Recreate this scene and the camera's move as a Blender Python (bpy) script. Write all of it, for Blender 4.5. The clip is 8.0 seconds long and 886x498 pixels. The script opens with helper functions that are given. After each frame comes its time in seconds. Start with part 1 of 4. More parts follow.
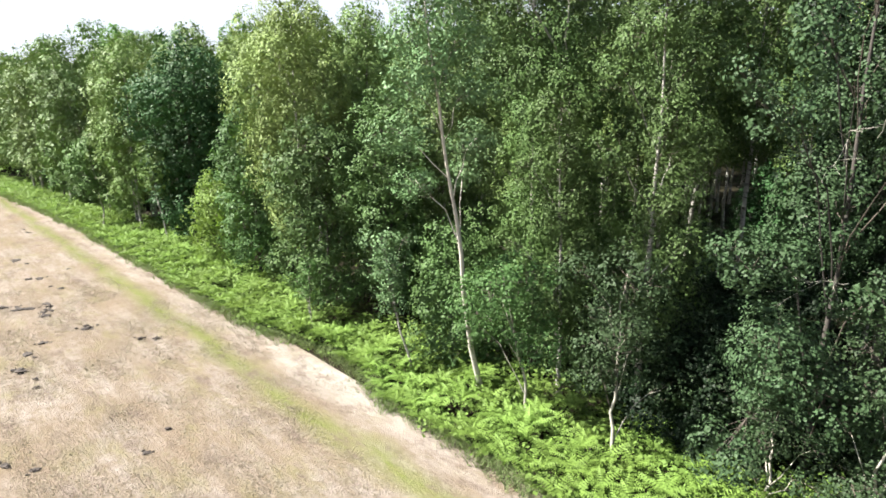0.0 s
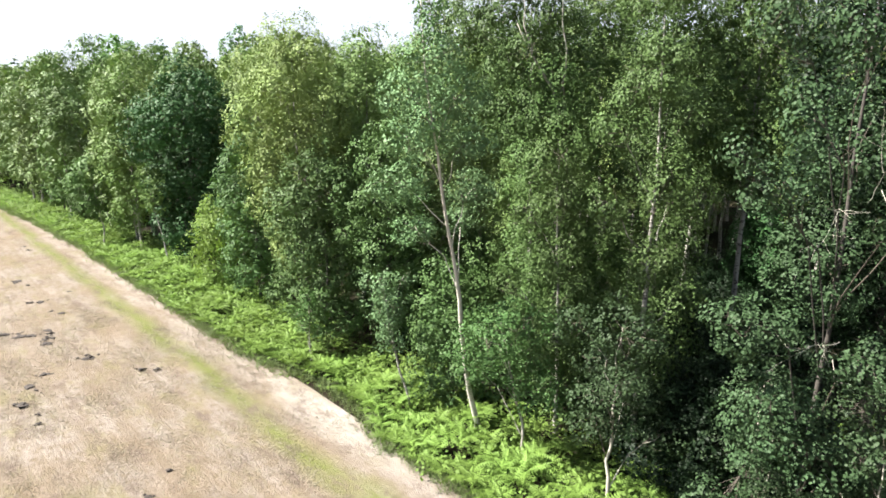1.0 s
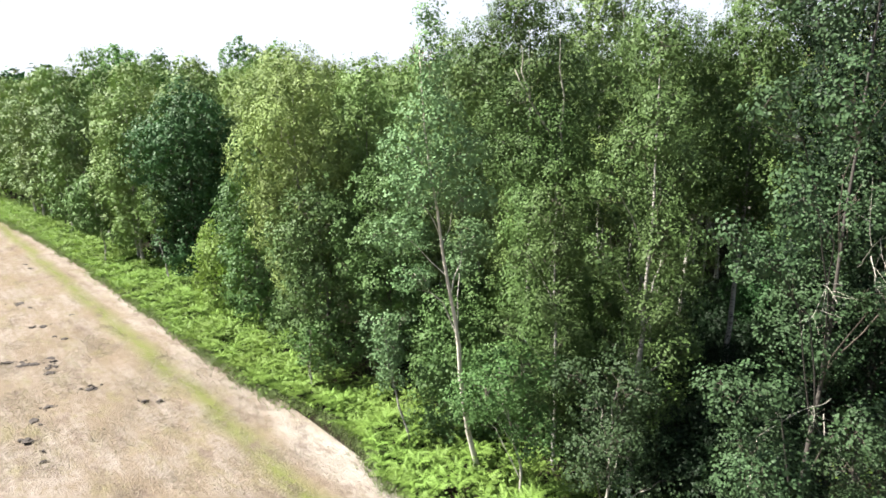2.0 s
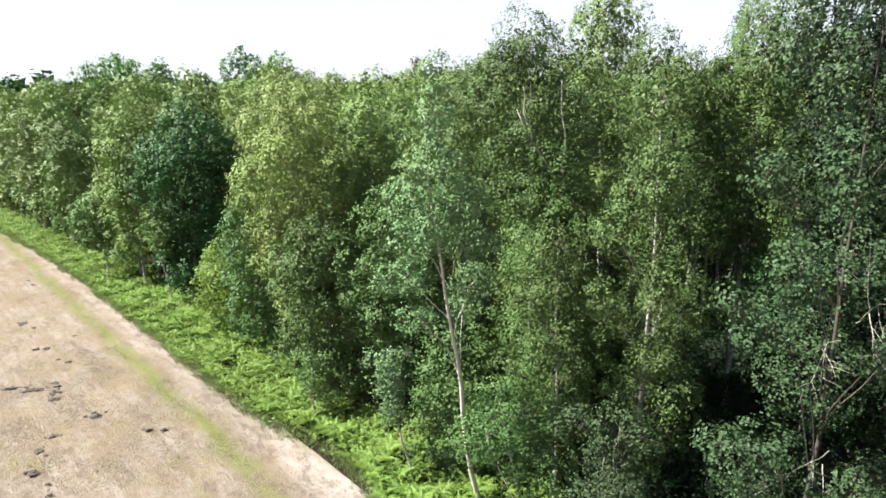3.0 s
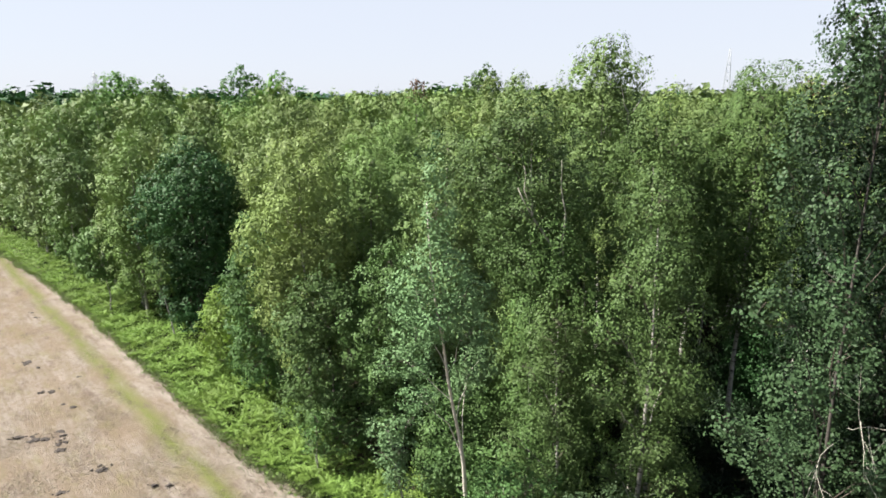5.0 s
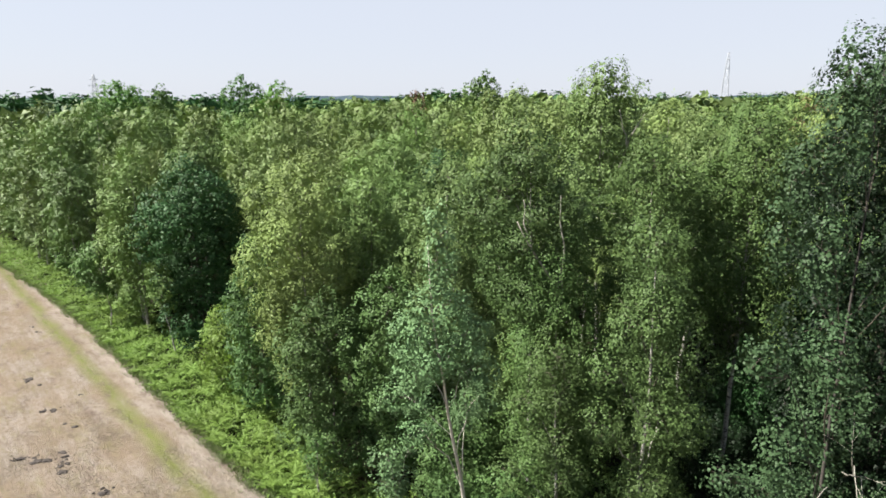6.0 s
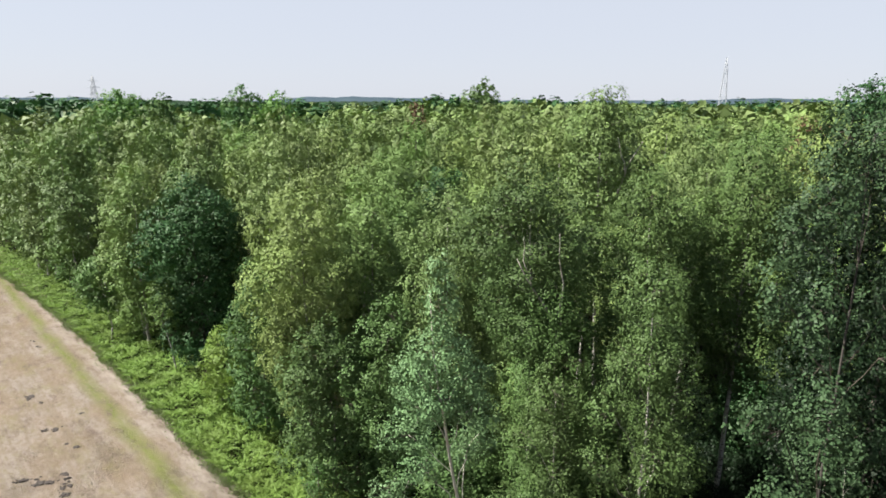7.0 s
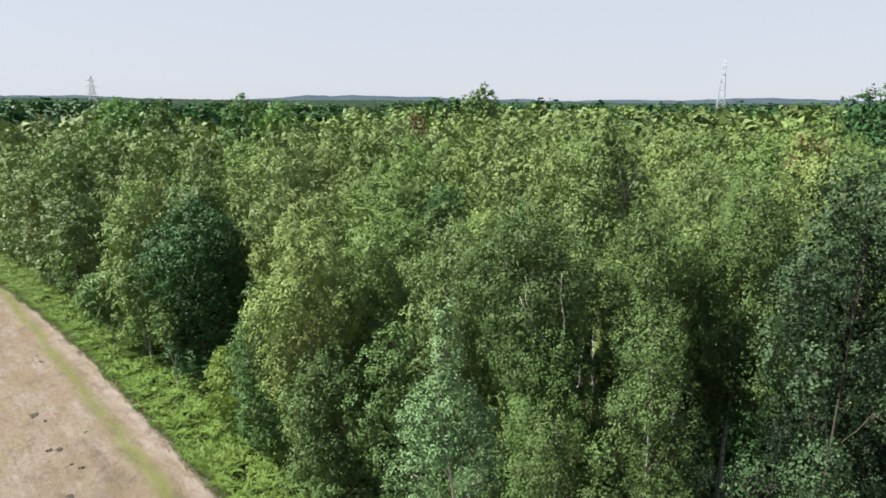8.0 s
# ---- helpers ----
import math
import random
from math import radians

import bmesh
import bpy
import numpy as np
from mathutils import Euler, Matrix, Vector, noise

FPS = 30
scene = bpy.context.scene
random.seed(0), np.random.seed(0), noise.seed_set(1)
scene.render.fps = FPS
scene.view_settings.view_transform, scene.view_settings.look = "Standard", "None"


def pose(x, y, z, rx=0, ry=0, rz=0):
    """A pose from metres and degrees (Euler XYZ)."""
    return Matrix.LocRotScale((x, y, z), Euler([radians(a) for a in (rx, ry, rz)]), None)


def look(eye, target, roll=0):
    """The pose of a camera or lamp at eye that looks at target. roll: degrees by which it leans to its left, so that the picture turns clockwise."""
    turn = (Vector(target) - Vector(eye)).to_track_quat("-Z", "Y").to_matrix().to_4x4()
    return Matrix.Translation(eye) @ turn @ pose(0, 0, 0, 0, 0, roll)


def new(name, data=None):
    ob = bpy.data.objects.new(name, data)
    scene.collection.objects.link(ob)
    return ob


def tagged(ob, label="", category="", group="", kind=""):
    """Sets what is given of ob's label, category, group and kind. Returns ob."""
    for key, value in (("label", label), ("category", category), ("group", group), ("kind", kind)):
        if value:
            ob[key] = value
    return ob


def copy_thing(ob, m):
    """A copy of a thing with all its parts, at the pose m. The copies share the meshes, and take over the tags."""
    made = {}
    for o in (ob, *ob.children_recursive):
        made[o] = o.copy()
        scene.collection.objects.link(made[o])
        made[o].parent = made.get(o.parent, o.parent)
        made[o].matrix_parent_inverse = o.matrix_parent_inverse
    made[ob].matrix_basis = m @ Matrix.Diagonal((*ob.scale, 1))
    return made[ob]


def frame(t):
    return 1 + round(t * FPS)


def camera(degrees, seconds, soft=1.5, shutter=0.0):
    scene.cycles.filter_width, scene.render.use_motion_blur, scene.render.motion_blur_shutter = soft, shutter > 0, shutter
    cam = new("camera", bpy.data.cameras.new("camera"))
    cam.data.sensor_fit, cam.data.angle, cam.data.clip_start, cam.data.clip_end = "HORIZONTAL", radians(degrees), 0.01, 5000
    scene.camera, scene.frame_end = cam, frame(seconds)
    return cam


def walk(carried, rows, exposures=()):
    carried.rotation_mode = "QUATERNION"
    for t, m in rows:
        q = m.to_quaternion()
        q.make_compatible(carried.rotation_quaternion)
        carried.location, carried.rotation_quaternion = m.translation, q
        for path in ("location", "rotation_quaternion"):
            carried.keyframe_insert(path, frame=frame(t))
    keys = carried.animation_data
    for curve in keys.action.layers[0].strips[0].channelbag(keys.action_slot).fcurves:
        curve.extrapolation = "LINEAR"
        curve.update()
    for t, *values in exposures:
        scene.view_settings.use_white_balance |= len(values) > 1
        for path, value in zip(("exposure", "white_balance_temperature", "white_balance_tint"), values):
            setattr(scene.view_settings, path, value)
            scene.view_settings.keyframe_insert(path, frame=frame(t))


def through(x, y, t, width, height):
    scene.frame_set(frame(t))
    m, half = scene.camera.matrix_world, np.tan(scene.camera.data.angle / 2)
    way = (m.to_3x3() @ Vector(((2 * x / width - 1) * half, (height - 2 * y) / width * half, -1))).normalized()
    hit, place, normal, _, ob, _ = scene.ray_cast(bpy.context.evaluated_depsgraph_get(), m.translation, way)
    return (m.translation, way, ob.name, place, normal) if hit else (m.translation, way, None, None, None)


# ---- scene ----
cam = camera(72.0, 8.0, soft=1.7)
# seconds, place, yaw, pitch, roll
ROWS = [
    (0.0, 0.265, 0.085, 10.347, 0.673, -13.794, -0.235),
    (0.5, 0.273, 0.139, 11.051, 0.612, -13.695, -0.112),
    (1.0, 0.281, 0.165, 11.767, 0.578, -13.611, -0.006),
    (1.5, 0.302, 0.173, 12.558, 0.538, -13.696, -0.041),
    (3.0, 0.188, 0.360, 14.744, 0.511, -13.748, -0.057),
    (3.5, 0.125, 0.396, 15.294, 0.441, -13.650, -0.008),
    (4.0, 0.083, 0.504, 16.005, 0.442, -13.706, -0.065),
    (4.5, 0.074, 0.566, 16.782, 0.425, -13.764, -0.059),
    (6.0, 0.020, 0.618, 18.640, 0.306, -13.613, 0.030),
    (6.5, -0.051, 0.558, 19.256, 0.172, -13.550, 0.210),
    (7.0, -0.099, 0.562, 19.996, 0.110, -13.491, 0.345),
    (7.5, -0.280, 0.502, 20.772, -0.027, -13.456, 0.440),
    (8.0, -0.317, 0.531, 21.529, -0.066, -13.625, 0.499),
]
walk(cam, [(t, pose(x, y, z, 90 + pitch, 0, yaw) @ pose(0, 0, 0, 0, 0, roll)) for t, x, y, z, yaw, pitch, roll in ROWS],
     exposures=[(0.0, 2.70), (1.5, 2.68), (3.5, 2.48), (4.5, 2.30), (6.5, 2.08), (8.0, 1.99)])

# ---- world, sun ----
SUN_AZ, SUN_EL = 179.0, 48.0      # degrees from +x, counter-clockwise, towards the sun
world = bpy.data.worlds.new("sky")
scene.world = world
world.use_nodes = True
wn = world.node_tree
sky = wn.nodes.new("ShaderNodeTexSky")
sky.sky_type = 'NISHITA'
sky.sun_disc = False
sky.sun_elevation = radians(SUN_EL)
sky.sun_rotation = radians(90 - SUN_AZ)
sky.air_density, sky.dust_density, sky.ozone_density = 1.0, 0.6, 2.0
# white summer haze, thick along the horizon and thinner overhead
haze = wn.nodes.new("ShaderNodeMix")
haze.data_type = 'RGBA'
up = wn.nodes.new("ShaderNodeSeparateXYZ")
wn.links.new(wn.nodes.new("ShaderNodeTexCoord").outputs["Generated"], up.inputs[0])
thin = wn.nodes.new("ShaderNodeMapRange")
thin.interpolation_type = 'SMOOTHSTEP'
thin.inputs[2].default_value, thin.inputs[3].default_value, thin.inputs[4].default_value = 0.9, 0.90, 0.15
thin.inputs[1].default_value = 0.12
wn.links.new(up.outputs[2], thin.inputs[0])
wn.links.new(thin.outputs[0], haze.inputs[0])
haze.inputs[7].default_value = (4.35, 4.6, 5.2, 1)
wn.links.new(sky.outputs[0], haze.inputs[6])
wn.nodes["Background"].inputs[1].default_value = 0.040
wn.links.new(haze.outputs[2], wn.nodes["Background"].inputs[0])

lamp = bpy.data.lights.new("sun", 'SUN')
lamp.energy, lamp.angle, lamp.color = 5.0, radians(1.0), (1.0, 0.955, 0.88)
sun = new("sun", lamp)
sd = Vector((math.cos(radians(SUN_AZ)) * math.cos(radians(SUN_EL)), math.sin(radians(SUN_AZ)) * math.cos(radians(SUN_EL)), math.sin(radians(SUN_EL))))
sun.matrix_world = look(sd * 60, (0, 0, 0))

# ---- plan: the wood's edge is a straight line; u runs along it, v goes into the wood ----
EU, EV, EC = Vector((-0.69, 0.724, 0)), Vector((0.724, 0.69, 0)), 11.84


def bend(u):
    """How far the wood's edge swings out over the meadow in the distance."""
    return -1.8 * (max(0.0, u - 55.0) / 32.0) ** 1.5


def plan(u, v):
    p = EU * u + EV * (v + EC + bend(u))
    return p.x, p.y


def uv_of(x, y):
    return -0.69 * x + 0.724 * y, 0.724 * x + 0.69 * y - EC


# ---- materials ----
class Nodes:
    """Short notation for a node tree."""

    def __init__(self, name):
        self.mat = bpy.data.materials.new(name)
        self.mat.use_nodes = True
        self.t = self.mat.node_tree
        self.t.nodes.clear()
        self.out = self.t.nodes.new("ShaderNodeOutputMaterial")

    def node(self, kind, **inputs):
        n = self.t.nodes.new("ShaderNode" + kind)
        for k, v in inputs.items():
            self.put(n, k.replace("_", " "), v)
        return n

    def put(self, n, key, v):
        sock = n.inputs[int(key)] if key.isdigit() else n.inputs[key]
        if isinstance(v, bpy.types.NodeSocket):
            self.t.links.new(v, sock)
        elif isinstance(v, tuple) and len(v) == 3 and sock.type == 'RGBA':
            sock.default_value = (*v, 1)
        else:
            sock.default_value = v

    def coords(self, scale=(1, 1, 1), space="Object"):
        c = self.t.nodes.new("ShaderNodeTexCoord")
        m = self.node("Mapping", Vector=c.outputs[space], Scale=scale)
        return m.outputs[0]

    def noise(self, vec, scale, detail=4.0, rough=0.55):
        return self.node("TexNoise", Vector=vec, Scale=scale, Detail=detail, Roughness=rough).outputs[0]

    def ramp(self, fac, *stops):
        r = self.t.nodes.new("ShaderNodeValToRGB")
        el = r.color_ramp.elements
        while len(el) < len(stops):
            el.new(0.5)
        for e, (p, c) in zip(el, stops):
            e.position, e.color = p, (*c, 1) if isinstance(c, tuple) else (c, c, c, 1)
        self.t.links.new(fac, r.inputs[0])
        return r.outputs[0]

    def mix(self, fac, a, b, blend='MIX'):
        m = self.t.nodes.new("ShaderNodeMix")
        m.data_type, m.blend_type = 'RGBA', blend
        for i, v in ((0, fac), (6, a), (7, b)):
            if isinstance(v, bpy.types.NodeSocket):
                self.t.links.new(v, m.inputs[i])
            elif i == 0:
                m.inputs[0].default_value = v
            else:
                m.inputs[i].default_value = (*v, 1)
        return m.outputs[2]

    def maths(self, op, a, b=0.0, c=0.0):
        m = self.t.nodes.new("ShaderNodeMath")
        m.operation = op
        for i, v in enumerate((a, b, c)):
            if isinstance(v, bpy.types.NodeSocket):
                self.t.links.new(v, m.inputs[i])
            else:
                m.inputs[i].default_value = v
        return m.outputs[0]

    def finish(self, shader):
        self.t.links.new(shader, self.out.inputs[0])
        return self.mat


def leaf_material(name, dark, mid, light, through=0.35, rough=0.55, spread=1.2, gloss=0.10):
    """Leaves: each its own tone, each tree a little different, light shining through."""
    n = Nodes(name)
    isl = n.t.nodes.new("ShaderNodeNewGeometry").outputs["Random Per Island"]
    ob = n.t.nodes.new("ShaderNodeObjectInfo").outputs["Random"]
    near = tuple(0.15 * a + 0.85 * b for a, b in zip(dark, mid))
    high = tuple(0.15 * a + 0.85 * b for a, b in zip(light, mid))
    col = n.ramp(isl, (0.0, near), (0.5, mid), (1.0, high))
    patch = n.noise(n.coords((1, 1, 0.5)), 0.33, 2.0)
    hsv = n.node("HueSaturation", Color=col)
    n.put(hsv, "Hue", n.maths('ADD', n.maths('MULTIPLY_ADD', n.maths('FRACT', n.maths('MULTIPLY', ob, 7.31)), -0.026 * spread, 0.5 + 0.015 * spread), n.maths('MULTIPLY_ADD', patch, 0.03, -0.015)))
    n.put(hsv, "Saturation", n.maths('MULTIPLY_ADD', ob, 0.12 * spread, 0.90))
    n.put(hsv, "Value", n.maths('MULTIPLY', n.maths('MULTIPLY_ADD', ob, 0.45 * spread, 1.0 - 0.22 * spread), n.maths('MULTIPLY_ADD', patch, 0.9, 0.58)))
    c = hsv.outputs[0]
    p = n.node("BsdfPrincipled", Base_Color=c, Roughness=rough)
    n.put(p, "Specular IOR Level", gloss)
    tr = n.node("BsdfTranslucent", Color=n.mix(0.5, c, (0.95, 1.0, 0.35), 'MULTIPLY'))
    m = n.node("MixShader", Fac=through)
    n.t.links.new(p.outputs[0], m.inputs[1])
    n.t.links.new(tr.outputs[0], m.inputs[2])
    return n.finish(m.outputs[0])


def bark_material(name, base, dark, streak, scale=(9, 9, 40)):
    n = Nodes(name)
    v = n.coords(scale)
    a = n.noise(v, 1.0, 5.0)
    b = n.noise(n.coords((3, 3, 1.1)), 1.0, 3.0)
    c = n.mix(n.ramp(b, (0.35, 0.0), (0.7, 1.0)), base, tuple(0.75 * k for k in base))
    c = n.mix(n.ramp(a, (streak, 0.0), (streak + 0.08, 1.0)), c, dark)
    p = n.node("BsdfPrincipled", Base_Color=c, Roughness=0.85)
    bump = n.node("Bump", Strength=0.5, Distance=0.02, Height=a)
    n.put(p, "Normal", bump.outputs[0])
    return n.finish(p.outputs[0])


BIRCH_LEAF = leaf_material("birch leaves", (0.0642, 0.1055, 0.0269), (0.0800, 0.1293, 0.0338), (0.1072, 0.1601, 0.0437), 0.10, 0.55, 0.7)
# birch leaves again, darkened to put shadow into the near crowns
DIM_BIRCH_LEAF = leaf_material("downy birch leaves", (0.0264, 0.0495, 0.0128), (0.0413, 0.0742, 0.0192), (0.0662, 0.1114, 0.0295), 0.10, 0.55, 0.5)
WARM_LEAF = leaf_material("yellowing birch leaves", (0.0826, 0.1214, 0.0328), (0.1005, 0.1439, 0.0395), (0.1257, 0.1681, 0.0508), 0.10, 0.55, 0.6)
ALDER_LEAF = leaf_material("alder leaves", (0.0422, 0.0802, 0.0203), (0.0527, 0.0975, 0.0250), (0.0696, 0.1222, 0.0337), 0.10, 0.55, 0.7)
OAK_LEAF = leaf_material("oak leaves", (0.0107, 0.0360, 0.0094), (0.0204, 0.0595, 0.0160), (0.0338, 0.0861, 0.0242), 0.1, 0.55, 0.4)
ASPEN_LEAF = leaf_material("aspen leaves", (0.0566, 0.1088, 0.0397), (0.0715, 0.1316, 0.0501), (0.1003, 0.1679, 0.0690), 0.10, 0.55, 0.3)
# dark leaf green, lowered further for the shaded right side
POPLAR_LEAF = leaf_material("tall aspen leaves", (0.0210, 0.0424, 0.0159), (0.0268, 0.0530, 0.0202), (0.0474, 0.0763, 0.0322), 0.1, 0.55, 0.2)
# near-black leaf colour that paints the dark hollow on the right
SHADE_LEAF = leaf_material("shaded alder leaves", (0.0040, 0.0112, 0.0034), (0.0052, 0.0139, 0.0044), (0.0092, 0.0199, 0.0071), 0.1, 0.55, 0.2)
# aspen green cut to a third to paint the shade low down right
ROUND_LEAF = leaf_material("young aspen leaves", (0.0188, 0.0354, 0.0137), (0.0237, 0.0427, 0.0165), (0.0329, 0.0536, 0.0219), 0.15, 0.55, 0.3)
FRESH_LEAF = leaf_material("sapling leaves", (0.0374, 0.0877, 0.0200), (0.0474, 0.1040, 0.0252), (0.0637, 0.1299, 0.0336), 0.2, 0.55, 0.3)
BUSH_LEAF = leaf_material("willow leaves", (0.0948, 0.1580, 0.0218), (0.1146, 0.1863, 0.0273), (0.1465, 0.2170, 0.0364), 0.35, 0.55, 0.3)
BRIGHT_LEAF = leaf_material("maple leaves", (0.0573, 0.1249, 0.0241), (0.0690, 0.1459, 0.0290), (0.0847, 0.1683, 0.0364), 0.3, 0.55, 0.3)
DEAD_NEEDLE = leaf_material("dead spruce needles", (0.0461, 0.0252, 0.0144), (0.0772, 0.0420, 0.0236), (0.1159, 0.0644, 0.0355), 0.1, 0.7, 0.2)
FERN_LEAF = leaf_material("bracken fronds", (0.0882, 0.1526, 0.0194), (0.1079, 0.1816, 0.0248), (0.1342, 0.2123, 0.0327), 0.36, 0.55, 0.2)
HERB_LEAF = leaf_material("nettle and bramble leaves", (0.0482, 0.0863, 0.0121), (0.0759, 0.1310, 0.0198), (0.1134, 0.1696, 0.0341), 0.32, 0.55, 0.2)
EDGE_GRASS = leaf_material("green edge grass", (0.0621, 0.0912, 0.0307), (0.0912, 0.1256, 0.0438), (0.1205, 0.1496, 0.0657), 0.3, 0.6, 0.2)
DRY_GRASS = leaf_material("dry mown grass", (0.1205, 0.1007, 0.0730), (0.1533, 0.1314, 0.0985), (0.1825, 0.1606, 0.1256), 0.25, 0.7, 0.2)
BROWN_TWIG = leaf_material("dry brown undergrowth", (0.0277, 0.0182, 0.0109), (0.0489, 0.0336, 0.0219), (0.0730, 0.0548, 0.0365), 0.1, 0.8, 0.4)

BIRCH_BARK = bark_material("birch bark", (0.2482, 0.2372, 0.2117), (0.0241, 0.0204, 0.0168), 0.53, (6, 6, 14))
ASPEN_BARK = bark_material("aspen bark", (0.40, 0.375, 0.32), (0.0949, 0.0803, 0.0621), 0.60)
PALE_WOOD = bark_material("pale dry branches", (0.2482, 0.2336, 0.1971), (0.1168, 0.1022, 0.0803), 0.62)
DARK_BARK = bark_material("dark bark", (0.0365, 0.0307, 0.0248), (0.0182, 0.0153, 0.0124), 0.50)
TWIG = bark_material("thin twigs", (0.0613, 0.0489, 0.0365), (0.0307, 0.0241, 0.0182), 0.55)


def field_material():
    """Dry mown meadow; x runs along the wood's edge, y towards it."""
    n = Nodes("dry mown meadow")
    raw = n.coords()
    wob = n.noise(n.coords((0.18, 0.18, 1)), 1.0, 2.0)
    sep = n.node("SeparateXYZ", Vector=raw)
    v = n.maths('ADD', sep.outputs[1], n.maths('MULTIPLY_ADD', wob, 1.2, -0.6))
    fine = n.noise(raw, 11.0, 6.0, 0.75)
    mid = n.noise(n.coords((1.1, 1.9, 1)), 1.0, 6.0, 0.68)
    big = n.noise(n.coords((0.22, 0.45, 1)), 1.0, 4.0, 0.6)
    straw = n.noise(n.coords((2.2, 13.0, 1)), 1.0, 5.0, 0.7)
    grit = n.noise(raw, 42.0, 4.0, 0.75)
    col = n.mix(n.ramp(mid, (0.32, 0.0), (0.66, 1.0)), (0.096, 0.074, 0.055), (0.141, 0.114, 0.090))
    col = n.mix(n.ramp(big, (0.42, 0.0), (0.58, 0.85)), col, (0.155, 0.134, 0.118))
    col = n.mix(n.ramp(straw, (0.50, 0.0), (0.72, 0.75)), col, (0.174, 0.153, 0.126))
    col = n.mix(n.ramp(fine, (0.26, 0.5), (0.46, 0.0)), col, (0.066, 0.052, 0.034))
    worn = n.noise(n.coords((1.0, 1.5, 1)), 2.3, 7.0, 0.75)
    col = n.mix(n.ramp(worn, (0.48, 0.0), (0.62, 0.8)), col, (0.089, 0.070, 0.048))
    lush = n.noise(n.coords((0.9, 1.2, 1), 'Object'), 0.8, 7.0, 0.75)
    col = n.mix(n.ramp(lush, (0.55, 0.0), (0.72, 0.6)), col, (0.179, 0.159, 0.132))
    mown = n.noise(n.coords((0.10, 2.1, 1)), 1.0, 3.0, 0.6)
    col = n.mix(n.ramp(mown, (0.42, 0.0), (0.62, 0.55)), col, (0.098, 0.079, 0.056))
    tint = n.noise(n.coords((0.16, 0.30, 1)), 1.0, 5.0, 0.65)
    col = n.mix(n.ramp(tint, (0.50, 0.0), (0.66, 0.55)), col, (0.108, 0.081, 0.056))
    # green wheel stripe and weaker green patches
    stripe = n.maths('SUBTRACT', 1.0, n.maths('MULTIPLY', n.maths('ABSOLUTE', n.maths('ADD', v, 2.1)), 1.3))
    stripe = n.maths('MULTIPLY', n.maths('MAXIMUM', stripe, 0.0), n.ramp(n.noise(n.coords((0.3, 1.2, 1)), 1.0, 6.0, 0.7), (0.30, 0.40), (0.52, 1.0)))
    col = n.mix(n.maths('MULTIPLY', stripe, 1.0), col, (0.076, 0.086, 0.026))
    gp = n.ramp(n.noise(n.coords((0.4, 0.9, 1)), 1.0, 6.0, 0.7), (0.50, 0.0), (0.70, 0.75))
    col = n.mix(gp, col, (0.102, 0.092, 0.047))
    # bare, trampled pale strip beside the wood
    pale = n.maths('SUBTRACT', 1.0, n.maths('MULTIPLY', n.maths('ABSOLUTE', n.maths('ADD', v, 0.45)), 0.95))
    pale = n.maths('MULTIPLY', n.maths('MAXIMUM', pale, 0.0), n.ramp(n.noise(n.coords((0.5, 1.4, 1)), 1.0, 6.0, 0.65), (0.38, 0.0), (0.58, 1.0)))
    col = n.mix(n.maths('MULTIPLY', pale, 0.85), col, (0.183, 0.159, 0.140))
    # trodden bare patch where the ferns stand back
    gone = n.maths('SUBTRACT', 1.0, n.maths('MULTIPLY', n.maths('ABSOLUTE', n.maths('SUBTRACT', sep.outputs[0], 18.0)), 0.15))
    gone = n.maths('MULTIPLY', n.maths('MAXIMUM', gone, 0.0), n.maths('MAXIMUM', n.maths('SUBTRACT', 1.0, n.maths('MULTIPLY', n.maths('ABSOLUTE', n.maths('ADD', v, 0.05)), 0.85)), 0.0))
    gone = n.maths('MULTIPLY', gone, n.ramp(n.noise(n.coords((0.9, 2.2, 1)), 1.0, 6.0, 0.65), (0.36, 0.2), (0.56, 1.6)))
    col = n.mix(n.maths('MINIMUM', gone, 0.9), col, (0.205, 0.185, 0.165))
    soil = n.ramp(n.noise(n.coords((0.6, 1.3, 1)), 0.9, 8.0, 0.78), (0.52, 0.0), (0.64, 0.85))
    col = n.mix(soil, col, (0.075, 0.057, 0.047))
    col = n.mix(n.ramp(grit, (0.30, 0.35), (0.46, 0.0)), col, (0.064, 0.046, 0.033))
    p = n.node("BsdfPrincipled", Base_Color=col, Roughness=0.95)
    n.put(p, "Specular IOR Level", 0.05)
    h = n.maths('ADD', n.maths('ADD', fine, straw), n.maths('MULTIPLY', grit, 0.6))
    n.put(p, "Normal", n.node("Bump", Strength=0.7, Distance=0.06, Height=h).outputs[0])
    return n.finish(p.outputs[0])


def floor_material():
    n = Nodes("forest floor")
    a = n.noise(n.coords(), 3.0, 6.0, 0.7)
    # litter colours lowered to near black for the shade under the trees
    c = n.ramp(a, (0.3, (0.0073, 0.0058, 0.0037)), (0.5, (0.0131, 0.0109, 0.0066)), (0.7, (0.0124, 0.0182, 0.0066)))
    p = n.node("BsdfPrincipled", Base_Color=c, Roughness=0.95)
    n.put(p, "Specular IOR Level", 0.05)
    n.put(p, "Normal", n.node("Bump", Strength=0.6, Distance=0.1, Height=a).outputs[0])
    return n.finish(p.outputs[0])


def plain_material(name, a, b, scale, rough=0.9, metal=0.0, gloss=0.3):
    n = Nodes(name)
    f = n.noise(n.coords(), scale, 5.0, 0.65)
    p = n.node("BsdfPrincipled", Base_Color=n.ramp(f, (0.3, a), (0.7, b)), Roughness=rough, Metallic=metal)
    n.put(p, "Specular IOR Level", gloss)
    n.put(p, "Normal", n.node("Bump", Strength=0.5, Distance=0.03, Height=f).outputs[0])
    return n.finish(p.outputs[0])


